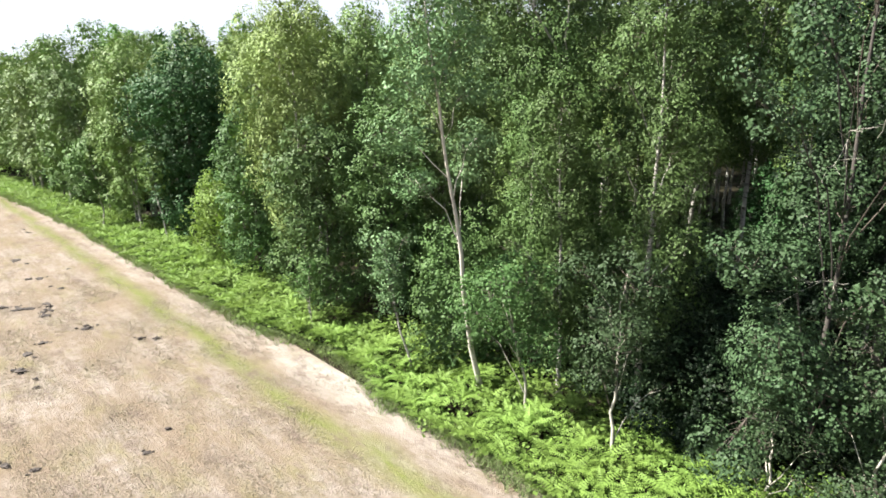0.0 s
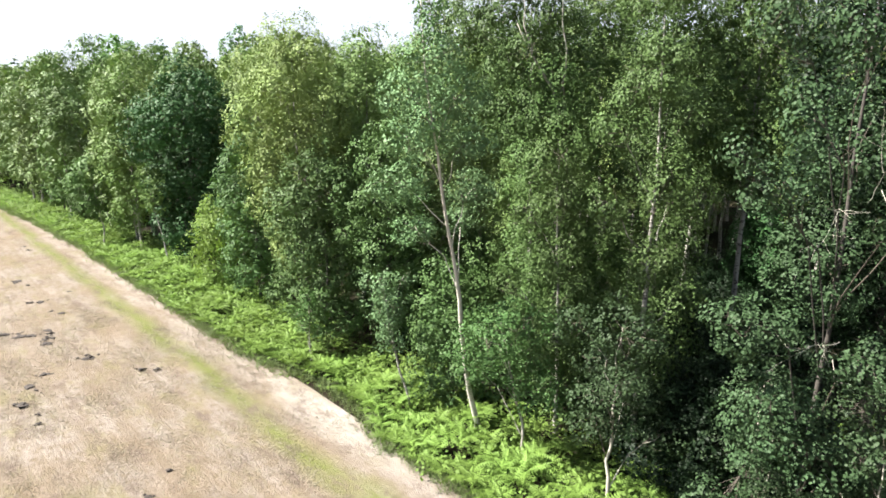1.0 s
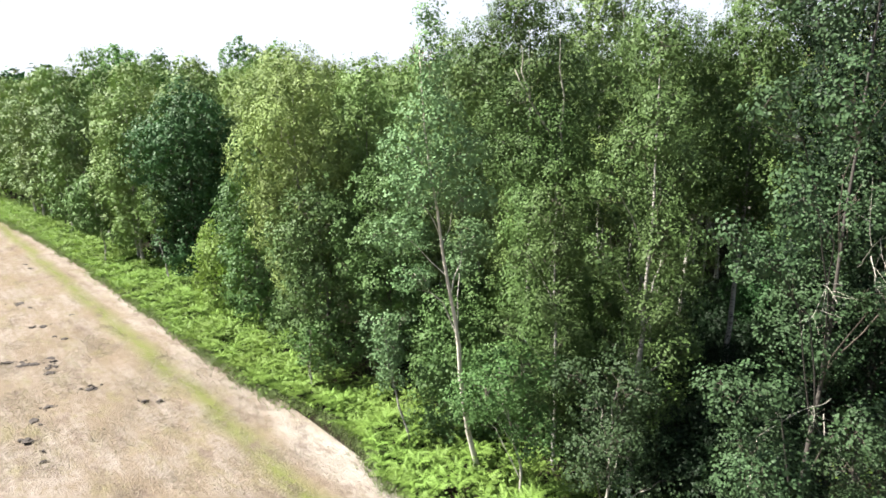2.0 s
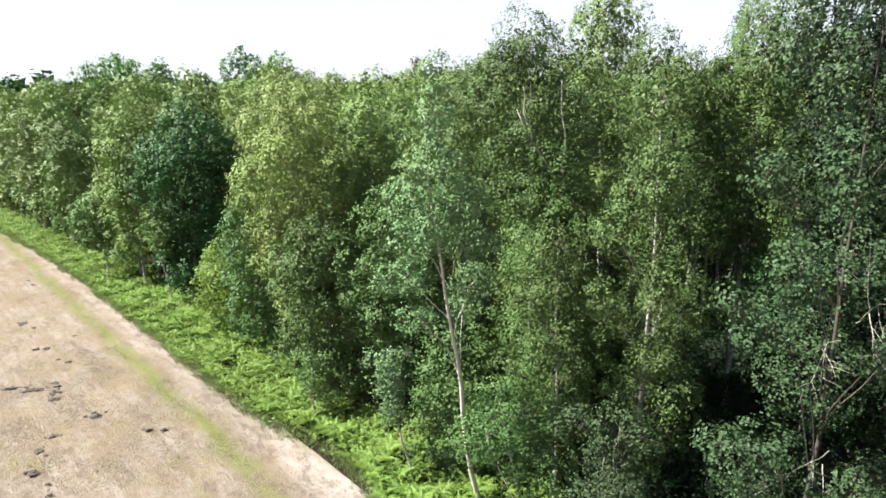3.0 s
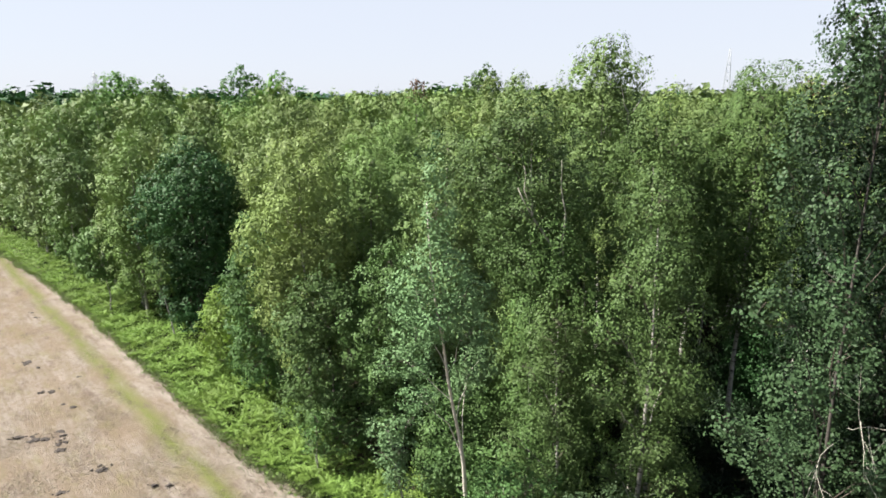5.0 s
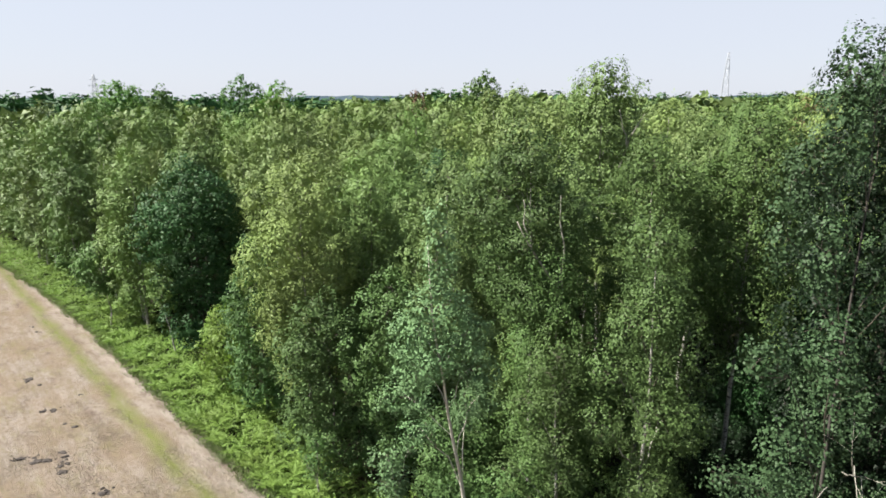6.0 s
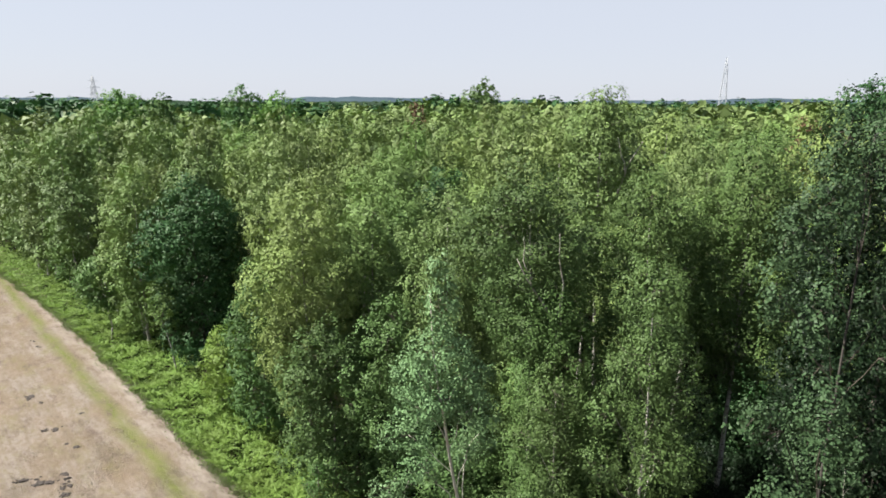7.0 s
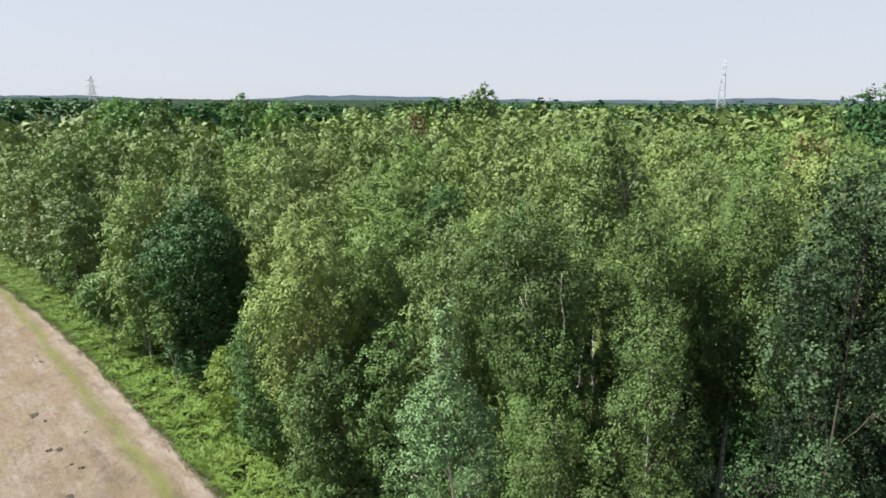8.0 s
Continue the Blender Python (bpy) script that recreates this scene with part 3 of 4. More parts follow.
# name, label, x, y, leaf, bark, shown limbs, shape
HERO = [
    ("aspen_tree", "slender aspen with pale leaning trunk and grey-green leaves", 1.44, 19.87, ASPEN_LEAF, ASPEN_BARK, 10,
     dict(H=16.4, cb=6.6, R=2.0, size=0.061, lean=(-2.3, -3.0), bow=0.8, thick=0.78, quad=True, bump=0.34, amp=0.22, cover=0.75, fill=0.15, lobes=ASPEN_LOBES)),
    ("rowan_sapling", "light green rowan sapling with two pale stems among ferns", 2.78, 18.3, FRESH_LEAF, PALE_WOOD, 4,
     dict(H=5.6, cb=2.3, R=2.1, size=0.066, form="open", tall=0.6, bump=0.34, amp=0.26, cover=0.6, fill=0.1, quad=True, lean=(-0.9, -0.3))),
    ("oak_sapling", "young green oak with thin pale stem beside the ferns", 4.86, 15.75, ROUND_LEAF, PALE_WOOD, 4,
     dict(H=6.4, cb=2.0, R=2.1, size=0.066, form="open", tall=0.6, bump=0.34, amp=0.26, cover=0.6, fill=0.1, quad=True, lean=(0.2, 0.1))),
    ("birch_sapling", "young birch with bare white stem and grey-green leaves", -1.23, 21.46, ASPEN_LEAF, BIRCH_BARK, 3,
     dict(H=6.0, cb=2.7, R=1.5, size=0.068, form="open", tall=0.6, bump=0.34, amp=0.26, cover=0.6, fill=0.1, quad=True, lean=(-0.8, 0.0))),
    ("birch_sapling", "thin white-stemmed sapling almost hidden by ferns", -5.88, 25.65, FRESH_LEAF, BIRCH_BARK, 2,
     dict(H=3.6, cb=1.5, R=0.8, size=0.074, form="open", tall=0.6, bump=0.34, amp=0.26, cover=0.6, fill=0.1, quad=True, lean=(-0.5, 0.1))),
    ("alder_tree", "broad green alder with leaves down to the ground", -5.8, 28.4, ALDER_LEAF, DARK_BARK, 3,
     dict(H=9.6, cb=0.8, R=2.6, size=0.095)),
    ("birch_tree", "birch with pale yellow-green drooping foliage", -7.5, 31.4, WARM_LEAF, BIRCH_BARK, 4,
     dict(H=15.6, cb=3.5, R=2.9, size=0.092, droop=0.41)),
    ("birch_tree", "pale drooping birch grown into its yellower neighbour", -3.9, 32.2, BIRCH_LEAF, BIRCH_BARK, 4,
     dict(H=15.2, cb=3.5, R=2.6, size=0.095, droop=0.36)),
    ("alder_tree", "green alder growing close against its neighbours", -2.5, 27.4, ALDER_LEAF, DARK_BARK, 3,
     dict(H=11.0, cb=1.2, R=2.0, size=0.092)),
    ("alder_tree", "deep green alder with dense crown", -10.7, 34.0, FRESH_LEAF, DARK_BARK, 3,
     dict(H=10.8, cb=0.8, R=2.3, size=0.122)),
    ("willow_bush", "yellow-green willow bush standing out from the wood's edge", -13.9, 36.9, BUSH_LEAF, DARK_BARK, 0,
     dict(H=6.0, cb=0.4, R=1.9, size=0.12)),
    ("oak_tree", "dense dark green oak with rounded crown", -18.4, 44.2, OAK_LEAF, DARK_BARK, 3,
     dict(H=14.6, cb=0.9, R=4.0, size=0.135, form="column", bump=0.6, amp=0.5)),
    ("birch_tree", "slender young birch with bare white stem leaning from the ferns", -19.6, 42.0, BIRCH_LEAF, BIRCH_BARK, 2,
     dict(H=7.4, cb=4.2, R=1.3, size=0.125, form="open", bump=0.46, lean=(-1.1, 0.2), droop=0.23)),
    ("birch_tree", "birch with thin white stem beside darker shrubs", -28.1, 48.9, ALDER_LEAF, BIRCH_BARK, 2,
     dict(H=7.6, cb=3.2, R=1.9, size=0.15, lean=(-0.8, 0.4))),
    ("birch_tree", "tall birch with green crown and a leaning white trunk", 3.7, 24.3, DIM_BIRCH_LEAF, BIRCH_BARK, 8,
     dict(H=17.8, cb=9.5, R=2.5, size=0.076, lean=(-0.3, 0.2))),
    ("birch_tree", "birch with dark hanging twigs below its green crown", 4.5, 23.0, DIM_BIRCH_LEAF, BIRCH_BARK, 4,
     dict(H=13.6, cb=2.5, R=2.2, size=0.076, bump=0.5, droop=0.54)),
    ("birch_tree", "grey-green birch with bare branches showing in its crown", 6.2, 18.0, DIM_BIRCH_LEAF, BIRCH_BARK, 8,
     dict(H=15.6, cb=2.0, R=2.0, size=0.068, form="open", bump=0.46, lean=(-0.3, -0.3), droop=0.18)),
    ("birch_tree", "birch with light drooping twigs in front of the dark wood", 4.2, 20.2, DIM_BIRCH_LEAF, BIRCH_BARK, 4,
     dict(H=10.8, cb=2.4, R=1.9, size=0.070, form="open", bump=0.46, droop=0.36)),
    ("birch_tree", "thin birch with long hanging twigs and leaves coloured for shade", 7.7, 21.4, DIM_BIRCH_LEAF, BIRCH_BARK, 4,
     dict(H=13.0, cb=3.0, R=1.9, size=0.076, form="open", bump=0.46, droop=0.54)),
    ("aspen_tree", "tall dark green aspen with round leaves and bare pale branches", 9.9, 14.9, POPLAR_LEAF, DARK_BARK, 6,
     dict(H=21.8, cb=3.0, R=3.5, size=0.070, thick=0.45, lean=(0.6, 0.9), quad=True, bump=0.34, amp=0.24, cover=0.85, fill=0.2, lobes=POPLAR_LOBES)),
    # added mass behind the aspen; its shade is in the leaf colour
    ("alder_tree", "added tree behind an aspen with leaves coloured as shade", 12.9, 17.2, SHADE_LEAF, DARK_BARK, 4,
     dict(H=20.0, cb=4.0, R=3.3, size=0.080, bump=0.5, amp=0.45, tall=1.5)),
    ("aspen_sapling", "young aspen with round leaves darkened for shade", 7.9, 13.4, ROUND_LEAF, ASPEN_BARK, 3,
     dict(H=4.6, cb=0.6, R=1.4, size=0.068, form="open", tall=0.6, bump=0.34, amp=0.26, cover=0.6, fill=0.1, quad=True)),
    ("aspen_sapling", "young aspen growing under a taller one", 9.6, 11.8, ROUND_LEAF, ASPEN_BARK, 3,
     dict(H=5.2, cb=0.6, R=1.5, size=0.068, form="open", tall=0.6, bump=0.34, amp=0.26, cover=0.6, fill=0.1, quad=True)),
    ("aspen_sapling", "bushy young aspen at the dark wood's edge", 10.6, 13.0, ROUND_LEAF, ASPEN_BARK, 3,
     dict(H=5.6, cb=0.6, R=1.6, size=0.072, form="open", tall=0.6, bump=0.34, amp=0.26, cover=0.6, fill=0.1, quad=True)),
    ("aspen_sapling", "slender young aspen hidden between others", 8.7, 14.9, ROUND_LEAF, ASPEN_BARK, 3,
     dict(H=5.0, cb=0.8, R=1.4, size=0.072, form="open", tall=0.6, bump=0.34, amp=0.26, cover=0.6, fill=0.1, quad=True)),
    ("birch_tree", "tall birch rising above the canopy", 9.6, 36.6, BIRCH_LEAF, BIRCH_BARK, 6,
     dict(H=20.8, cb=8.0, R=2.8, size=0.130, droop=0.41, lean=(-0.5, 0.0))),
    ("birch_tree", "olive-green birch with shade of taller trees in its leaf colour", 12.6, 25.6, DIM_BIRCH_LEAF, BIRCH_BARK, 5,
     dict(H=18.6, cb=8.5, R=2.8, size=0.083, droop=0.36)),
    ("birch_tree", "birch with thin crown behind others", 8.4, 25.0, DIM_BIRCH_LEAF, BIRCH_BARK, 5,
     dict(H=17.2, cb=8.0, R=2.4, size=0.083, droop=0.32)),
    ("birch_tree", "birch with drooping pale green crown", -8.4, 40.0, WARM_LEAF, BIRCH_BARK, 4,
     dict(H=15.8, cb=5.0, R=2.8, size=0.135, droop=0.41)),
    ("birch_tree", "birch with broad olive-green crown", -20.6, 50.6, BIRCH_LEAF, BIRCH_BARK, 4,
     dict(H=16.2, cb=4.0, R=3.0, size=0.155, droop=0.41)),
    ("maple_tree", "bright green maple above the canopy", -24.8, 92.0, BRIGHT_LEAF, DARK_BARK, 0,
     dict(H=21.4, cb=6.0, R=3.6, size=0.30, twigs=False)),
    ("maple_tree", "deeper green maple with open top", -30.3, 93.0, FRESH_LEAF, DARK_BARK, 0,
     dict(H=22.0, cb=6.0, R=3.4, size=0.30, twigs=False)),
    ("maple_tree", "wide bright green maple crown", -51.0, 98.0, BRIGHT_LEAF, DARK_BARK, 0,
     dict(H=21.2, cb=6.0, R=5.4, size=0.32, twigs=False)),
    ("maple_tree", "grey-green maple top beside a brighter one", -45.5, 99.5, ALDER_LEAF, DARK_BARK, 0,
     dict(H=21.2, cb=6.0, R=3.0, size=0.32, twigs=False)),
    ("oak_tree", "large dark round crown above the far wood", 65.5, 95.0, OAK_LEAF, DARK_BARK, 0,
     dict(H=24.4, cb=6.0, R=5.6, size=0.36, twigs=False)),
    ("oak_tree", "dark rounded crown standing above the wood", 9.0, 152.0, ALDER_LEAF, DARK_BARK, 0,
     dict(H=25.2, cb=6.0, R=6.0, size=0.5, twigs=False)),
    ("spruce_tree", "dead brown spruce among birches", -3.6, 80.0, DEAD_NEEDLE, DARK_BARK, 0,
     dict(H=19.8, cb=8.0, R=1.9, size=0.24, form="cone", twigs=False)),
    ("spruce_tree", "brown dying spruce with thin crown", 31.6, 55.0, DEAD_NEEDLE, DARK_BARK, 0,
     dict(H=18.6, cb=5.0, R=2.1, size=0.20, form="cone", twigs=False)),
    ("spruce_tree", "dying spruce leaning against its brown neighbour", 34.6, 57.0, DEAD_NEEDLE, DARK_BARK, 0,
     dict(H=17.6, cb=5.0, R=1.9, size=0.20, form="cone", twigs=False)),
    ("birch_tree", "olive-green birch behind the slender aspen", 0.0, 28.8, BIRCH_LEAF, BIRCH_BARK, 4,
     dict(H=16.4, cb=4.0, R=2.3, size=0.092, droop=0.36)),
    ("birch_tree", "leaning birch with white trunk at the wood's edge", -30.6, 55.0, BIRCH_LEAF, BIRCH_BARK, 3,
     dict(H=13.4, cb=6.5, R=2.2, size=0.16, droop=0.36, lean=(-3.6, 0.4), bow=1.0)),
    # unseen birches, added right of the view to shade the wood
    ("birch_tree", "unseen birch added beyond the view to cast shade", 14.6, 6.8, BIRCH_LEAF, BIRCH_BARK, 0,
     dict(H=18.0, cb=2.0, R=2.6, size=0.17, droop=0.36, twigs=False)),
    ("birch_tree", "unseen birch added beyond the view to cast shade", 17.5, 9.0, BIRCH_LEAF, BIRCH_BARK, 0,
     dict(H=17.5, cb=2.0, R=2.6, size=0.17, droop=0.36, twigs=False)),
    ("birch_tree", "unseen birch added beyond the view to cast shade", 17.6, 4.2, BIRCH_LEAF, BIRCH_BARK, 0,
     dict(H=17.0, cb=2.0, R=2.6, size=0.17, droop=0.36, twigs=False)),
]
taken = []
for k, (name, label, x, y, leaf, bark, shown, shape) in enumerate(HERO):
    top = tree(name, label, np.random.default_rng(100 + k), leaf, bark, shown, **shape)
    top.location = (x, y, 0)
    taken.append((x, y, 0.80 * shape["R"] + (2.4 if bark is DARK_BARK and y < 18 else 1.0)))

# ---- bare white stems and dead branches that show in the crowns ----
def branch(parent, name, label, mat, *lines):
    o = np.array(parent.location)
    for pts, r in lines:
        p = np.array(pts, float) - o
        t = np.linspace(0, 1, 9)
        q = np.stack([np.interp(t, np.linspace(0, 1, len(p)), p[:, k]) for k in range(3)], 1)
        q[1:-1] += np.random.default_rng(len(pts) + int(100 * abs(pts[0][0]))).normal(0, 0.035, (7, 3))
        piece(name, *tube(q, r * (1 - 0.75 * t), 6), [mat], parent, label, smooth=True)


heroes = {(round(top.location.x, 1), round(top.location.y, 1)): top for top in bpy.data.objects if top.type == 'EMPTY'}
branch(heroes[3.7, 24.3], "fork", "bare leaning white stem", PALE_WOOD,
       ([(4.6, 23.3, 10.6), (4.1, 22.6, 12.0), (3.2, 22.4, 13.3), (2.6, 22.4, 14.4)], 0.065),
       ([(3.3, 22.4, 13.1), (2.9, 22.4, 14.3), (2.8, 22.4, 15.2)], 0.035),
       ([(4.4, 22.8, 11.2), (4.3, 22.3, 13.5), (4.1, 22.2, 15.4)], 0.045))
branch(heroes[9.6, 36.6], "fork", "bare forked white stem", PALE_WOOD,
       ([(9.9, 35.6, 15.0), (10.0, 35.2, 15.8), (10.1, 34.8, 16.6), (10.8, 34.6, 18.0)], 0.08),
       ([(10.05, 34.9, 16.2), (9.7, 34.7, 17.3), (9.4, 34.6, 18.2)], 0.05))


def dead_branch(parent, seed, start, end, r):
    """A bare bough that forks into thin crooked twigs."""
    rng = np.random.default_rng(seed)
    o = np.array(parent.location)
    tubes = []

    def spread(a, b, rad, depth):
        t = np.linspace(0, 1, 7)
        ln = np.linalg.norm(b - a)
        p = a + (b - a) * t[:, None] + np.cumsum(rng.normal(0, 0.013 * ln, (7, 3)), 0)
        tubes.append(tube(p, rad * (1 - 0.75 * t), 4))
        if depth:
            for f in rng.uniform(0.35, 0.95, 3):
                q = a + (p[-1] - a) * f + (p[int(f * 6)] - a - (p[-1] - a) * f)
                d = unit((p[-1] - a) / ln + rng.normal(0, 0.55, 3)) * ln * rng.uniform(0.3, 0.55)
                spread(q, q + d, rad * 0.5, depth - 1)
    spread(np.array(start) - o, np.array(end) - o, r, 2)
    piece("dead_branch", *joined(tubes), [PALE_WOOD], parent, "pale bare dead branch", smooth=True)


for k, (a, b, r) in enumerate([((10.0, 14.6, 5.9), (7.4, 12.2, 6.5), 0.022), ((10.0, 14.6, 5.5), (8.7, 12.2, 5.8), 0.018), ((10.0, 14.6, 9.0), (7.9, 12.1, 9.8), 0.022),
                               ((10.1, 14.5, 9.4), (9.0, 12.2, 10.6), 0.018), ((10.2, 14.2, 9.8), (8.9, 12.0, 9.6), 0.016)]):
    dead_branch(heroes[9.9, 14.9], 90 + k, a, b, 0.7 * r)

# ---- the rest of the wood: a few trees of each kind, repeated ----
COMMON = {
    0: dict(size=0.092, cover=0.72, twigs=False, bump=0.60, amp=0.66, jitter=0.24),
    1: dict(size=0.118, cover=0.62, twigs=False, bump=0.64, amp=0.66, jitter=0.17),
    2: dict(size=0.152, cover=0.54, twigs=False, bump=0.70, amp=0.66, jitter=0.15),
    3: dict(size=0.225, cover=0.35, twigs=False, bump=0.80, amp=0.56, jitter=0.12, fill=0.12),
    4: dict(size=0.58, cover=0.30, twigs=False, bump=1.1, amp=0.6, jitter=0.10, fill=0.05),
}
KINDS = [
    ("birch_tree", "birch with olive-green drooping crown and white trunk", BIRCH_LEAF, BIRCH_BARK, dict(H=16.0, cb=7.5, R=2.5, droop=0.35, tall=1.2)),
    ("birch_tree", "birch with olive-green crown and leaning white trunk", BIRCH_LEAF, BIRCH_BARK, dict(H=15.0, cb=7.0, R=2.3, droop=0.40, tall=1.2, lean=(0.9, 0.2))),
    ("birch_tree", "birch with yellow-green drooping crown", WARM_LEAF, BIRCH_BARK, dict(H=15.6, cb=7.0, R=2.6, droop=0.35, tall=1.2)),
    ("birch_tree", "birch with thin pale green crown", WARM_LEAF, BIRCH_BARK, dict(H=16.6, cb=8.0, R=2.0, droop=0.30, tall=1.2)),
    ("alder_tree", "green alder standing in the wood", ALDER_LEAF, DARK_BARK, dict(H=15.2, cb=7.0, R=2.3)),
    ("oak_tree", "dark green young oak in the wood", OAK_LEAF, DARK_BARK, dict(H=13.5, cb=6.0, R=2.7)),
    ("birch_tree", "birch at the wood's edge leafy down to the ferns", BIRCH_LEAF, BIRCH_BARK, dict(H=14.8, cb=1.9, R=2.3, droop=0.35, tall=1.2)),
    ("alder_tree", "alder at the wood's edge leafy down to the ferns", ALDER_LEAF, DARK_BARK, dict(H=12.5, cb=1.2, R=2.3)),
    ("hazel_bush", "green hazel bush under the trees", ALDER_LEAF, DARK_BARK, dict(H=5.5, cb=0.4, R=1.9)),
    ("birch_tree", "pale green birch at the wood's edge leafy down to the ferns", WARM_LEAF, BIRCH_BARK, dict(H=15.2, cb=1.9, R=2.2, droop=0.40, tall=1.2)),
    # same bush in the darkest leaf colour, for the shaded recess
    ("hazel_bush", "bush under the trees with oak-dark leaves used as deep shade", OAK_LEAF, DARK_BARK, dict(H=7.0, cb=0.3, R=2.1)),
]


def choose(pick):
    return 0 if pick < 0.23 else 1 if pick < 0.42 else 2 if pick < 0.66 else 3 if pick < 0.83 else 4 if pick < 0.95 else 5


rng = np.random.default_rng(3)
pool, stock = {}, {}


def set_tree(level, which, m):
    """Places a tree of that kind; the first one is built, the others are copies."""
    if (level, which) not in pool:
        nm, lab, leaf, bark, kw = KINDS[which]
        pool[level, which] = tree(nm, lab, np.random.default_rng(200 + 10 * level + which), leaf, bark, **{**COMMON[level], **kw})
        pool[level, which].matrix_world = m
    else:
        copy_thing(pool[level, which], m)


def canopy_cloud(level, which):
    """The crown alone of a far tree, as bare arrays."""
    if (level, which) not in stock:
        kw = dict(KINDS[which][4])
        if which < 6:
            kw["cb"] = max(kw["cb"], kw["H"] - 6.5)
        stock[level, which] = grow(np.random.default_rng(300 + 10 * level + which), **{**COMMON[level], **kw})[3]
    return stock[level, which]


far_parts = {}
step_rows, v = [], 3.4
while v < 330:
    step = 3.0 if v < 9 else 4.0 if v < 60 else 4.7 if v < 110 else 6.2
    step_rows.append((v, step))
    v += step
for v0, step in step_rows:
    for u in np.arange(-70, 420, step):
        uj, vj = u + rng.uniform(-0.42, 0.42) * step, max(4.2 if u < 45 else 3.3, v0 + rng.uniform(-0.35, 0.35) * step)
        x, y = plan(uj, vj)
        pick, turn, big, wide = rng.uniform(), rng.uniform(0, 360), rng.uniform(0.80, 1.10), rng.uniform(0.90, 1.25)
        big *= 1 + (0.08 if x > -22 else 0.05) * min(1.0, max(0.0, (y - 34) / 40)) + (0.10 if x > -12 else 0.05) * min(1.0, max(0.0, (y - 80) / 60))
        if y < 3 or y > 330 or abs(x) > 0.78 * y + 6 or math.hypot(x, y) < 12:
            continue
        if any((x - a) ** 2 + (y - b) ** 2 < r * r for a, b, r in taken):
            continue
        if v0 < 6 and uj < 47 or v0 < 9.5 and uj < 14 or x > 5.0 and y < 23.5:
            continue
        which = choose(pick)
        if v0 < 11:
            which = (6 if pick < 0.45 else 9 if pick < 0.82 else 7 if pick < 0.9 else 8) if uj > 40 else (6 if pick < 0.42 else 7 if pick < 0.72 else 8) if uj > 14 else 0
        elif v0 < 18 and pick > 0.75 and uj > 14:
            which = 8
        if y > (150 if x < -15 else 215) + 40 * noise.noise((x / 25, y / 40, 4)) and pick < 0.7:
            which, big = 5, big * rng.uniform(1.0, 1.3)
        m = pose(x, y, 0, 0, 0, turn) @ Matrix.Diagonal((big * wide, big * wide, big, 1))
        if y < 52:
            lod = 0 if y < 33 else 1
            set_tree(lod, which, m)
            # dark-leaved bushes colour the recess as deep shade
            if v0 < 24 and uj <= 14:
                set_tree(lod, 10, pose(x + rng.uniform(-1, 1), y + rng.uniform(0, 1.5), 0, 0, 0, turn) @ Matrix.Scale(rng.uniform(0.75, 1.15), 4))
            if 8 < v0 < 20 and rng.uniform() < 0.65 and uj > 9:
                set_tree(lod, 8, pose(x + rng.uniform(-1.6, 1.6), y + rng.uniform(-1.0, 1.6), 0, 0, 0, turn) @ Matrix.Scale(rng.uniform(0.7, 1.15), 4))
        elif y < 72:
            set_tree(2, which, m)
        else:
            if y > 112:
                m = m @ Matrix.Diagonal((1.25, 1.25, 1, 1))
            cv, cf = canopy_cloud(3 if y < 112 else 4, which)
            a = np.array(m)
            leaf = KINDS[which][2]
            far_parts.setdefault(leaf.name, (leaf, []))[1].append((cv @ a[:3, :3].T + a[:3, 3], cf))

# hazel bushes behind the slender aspen
for x, y, h in ((0.3, 22.2, 0.95), (2.9, 22.3, 1.05), (4.7, 21.0, 0.9)):
    set_tree(1, 8, pose(x, y, 0, 0, 0, 70 * x) @ Matrix.Scale(h, 4))

# added bushes that blacken the hollow beside the tall aspen by leaf colour
KINDS.append(("alder_bush", "added bush with near-black leaves that paint deep shade", SHADE_LEAF, DARK_BARK, dict(H=4.6, cb=0.3, R=1.7)))
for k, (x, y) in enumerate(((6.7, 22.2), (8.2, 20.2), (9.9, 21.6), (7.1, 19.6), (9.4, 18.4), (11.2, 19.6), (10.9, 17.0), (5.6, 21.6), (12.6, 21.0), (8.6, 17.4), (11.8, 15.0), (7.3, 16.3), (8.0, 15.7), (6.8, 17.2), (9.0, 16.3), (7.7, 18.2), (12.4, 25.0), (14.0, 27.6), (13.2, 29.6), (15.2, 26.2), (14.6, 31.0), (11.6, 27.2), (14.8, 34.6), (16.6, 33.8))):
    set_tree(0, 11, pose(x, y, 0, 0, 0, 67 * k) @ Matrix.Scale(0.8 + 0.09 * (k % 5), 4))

# ---- distant wood: joined canopy ----
FAR_NAMES = {BIRCH_LEAF.name: "distant olive-green birch canopy", WARM_LEAF.name: "distant yellow-green birch canopy",
             ALDER_LEAF.name: "distant green alder canopy", OAK_LEAF.name: "distant dark oak canopy"}
for key, (leaf, parts) in far_parts.items():
    vv, ff = joined(parts)
    tagged(piece("distant_wood", vv, ff, [leaf], None, FAR_NAMES[key]), category="wood", kind="stuff")


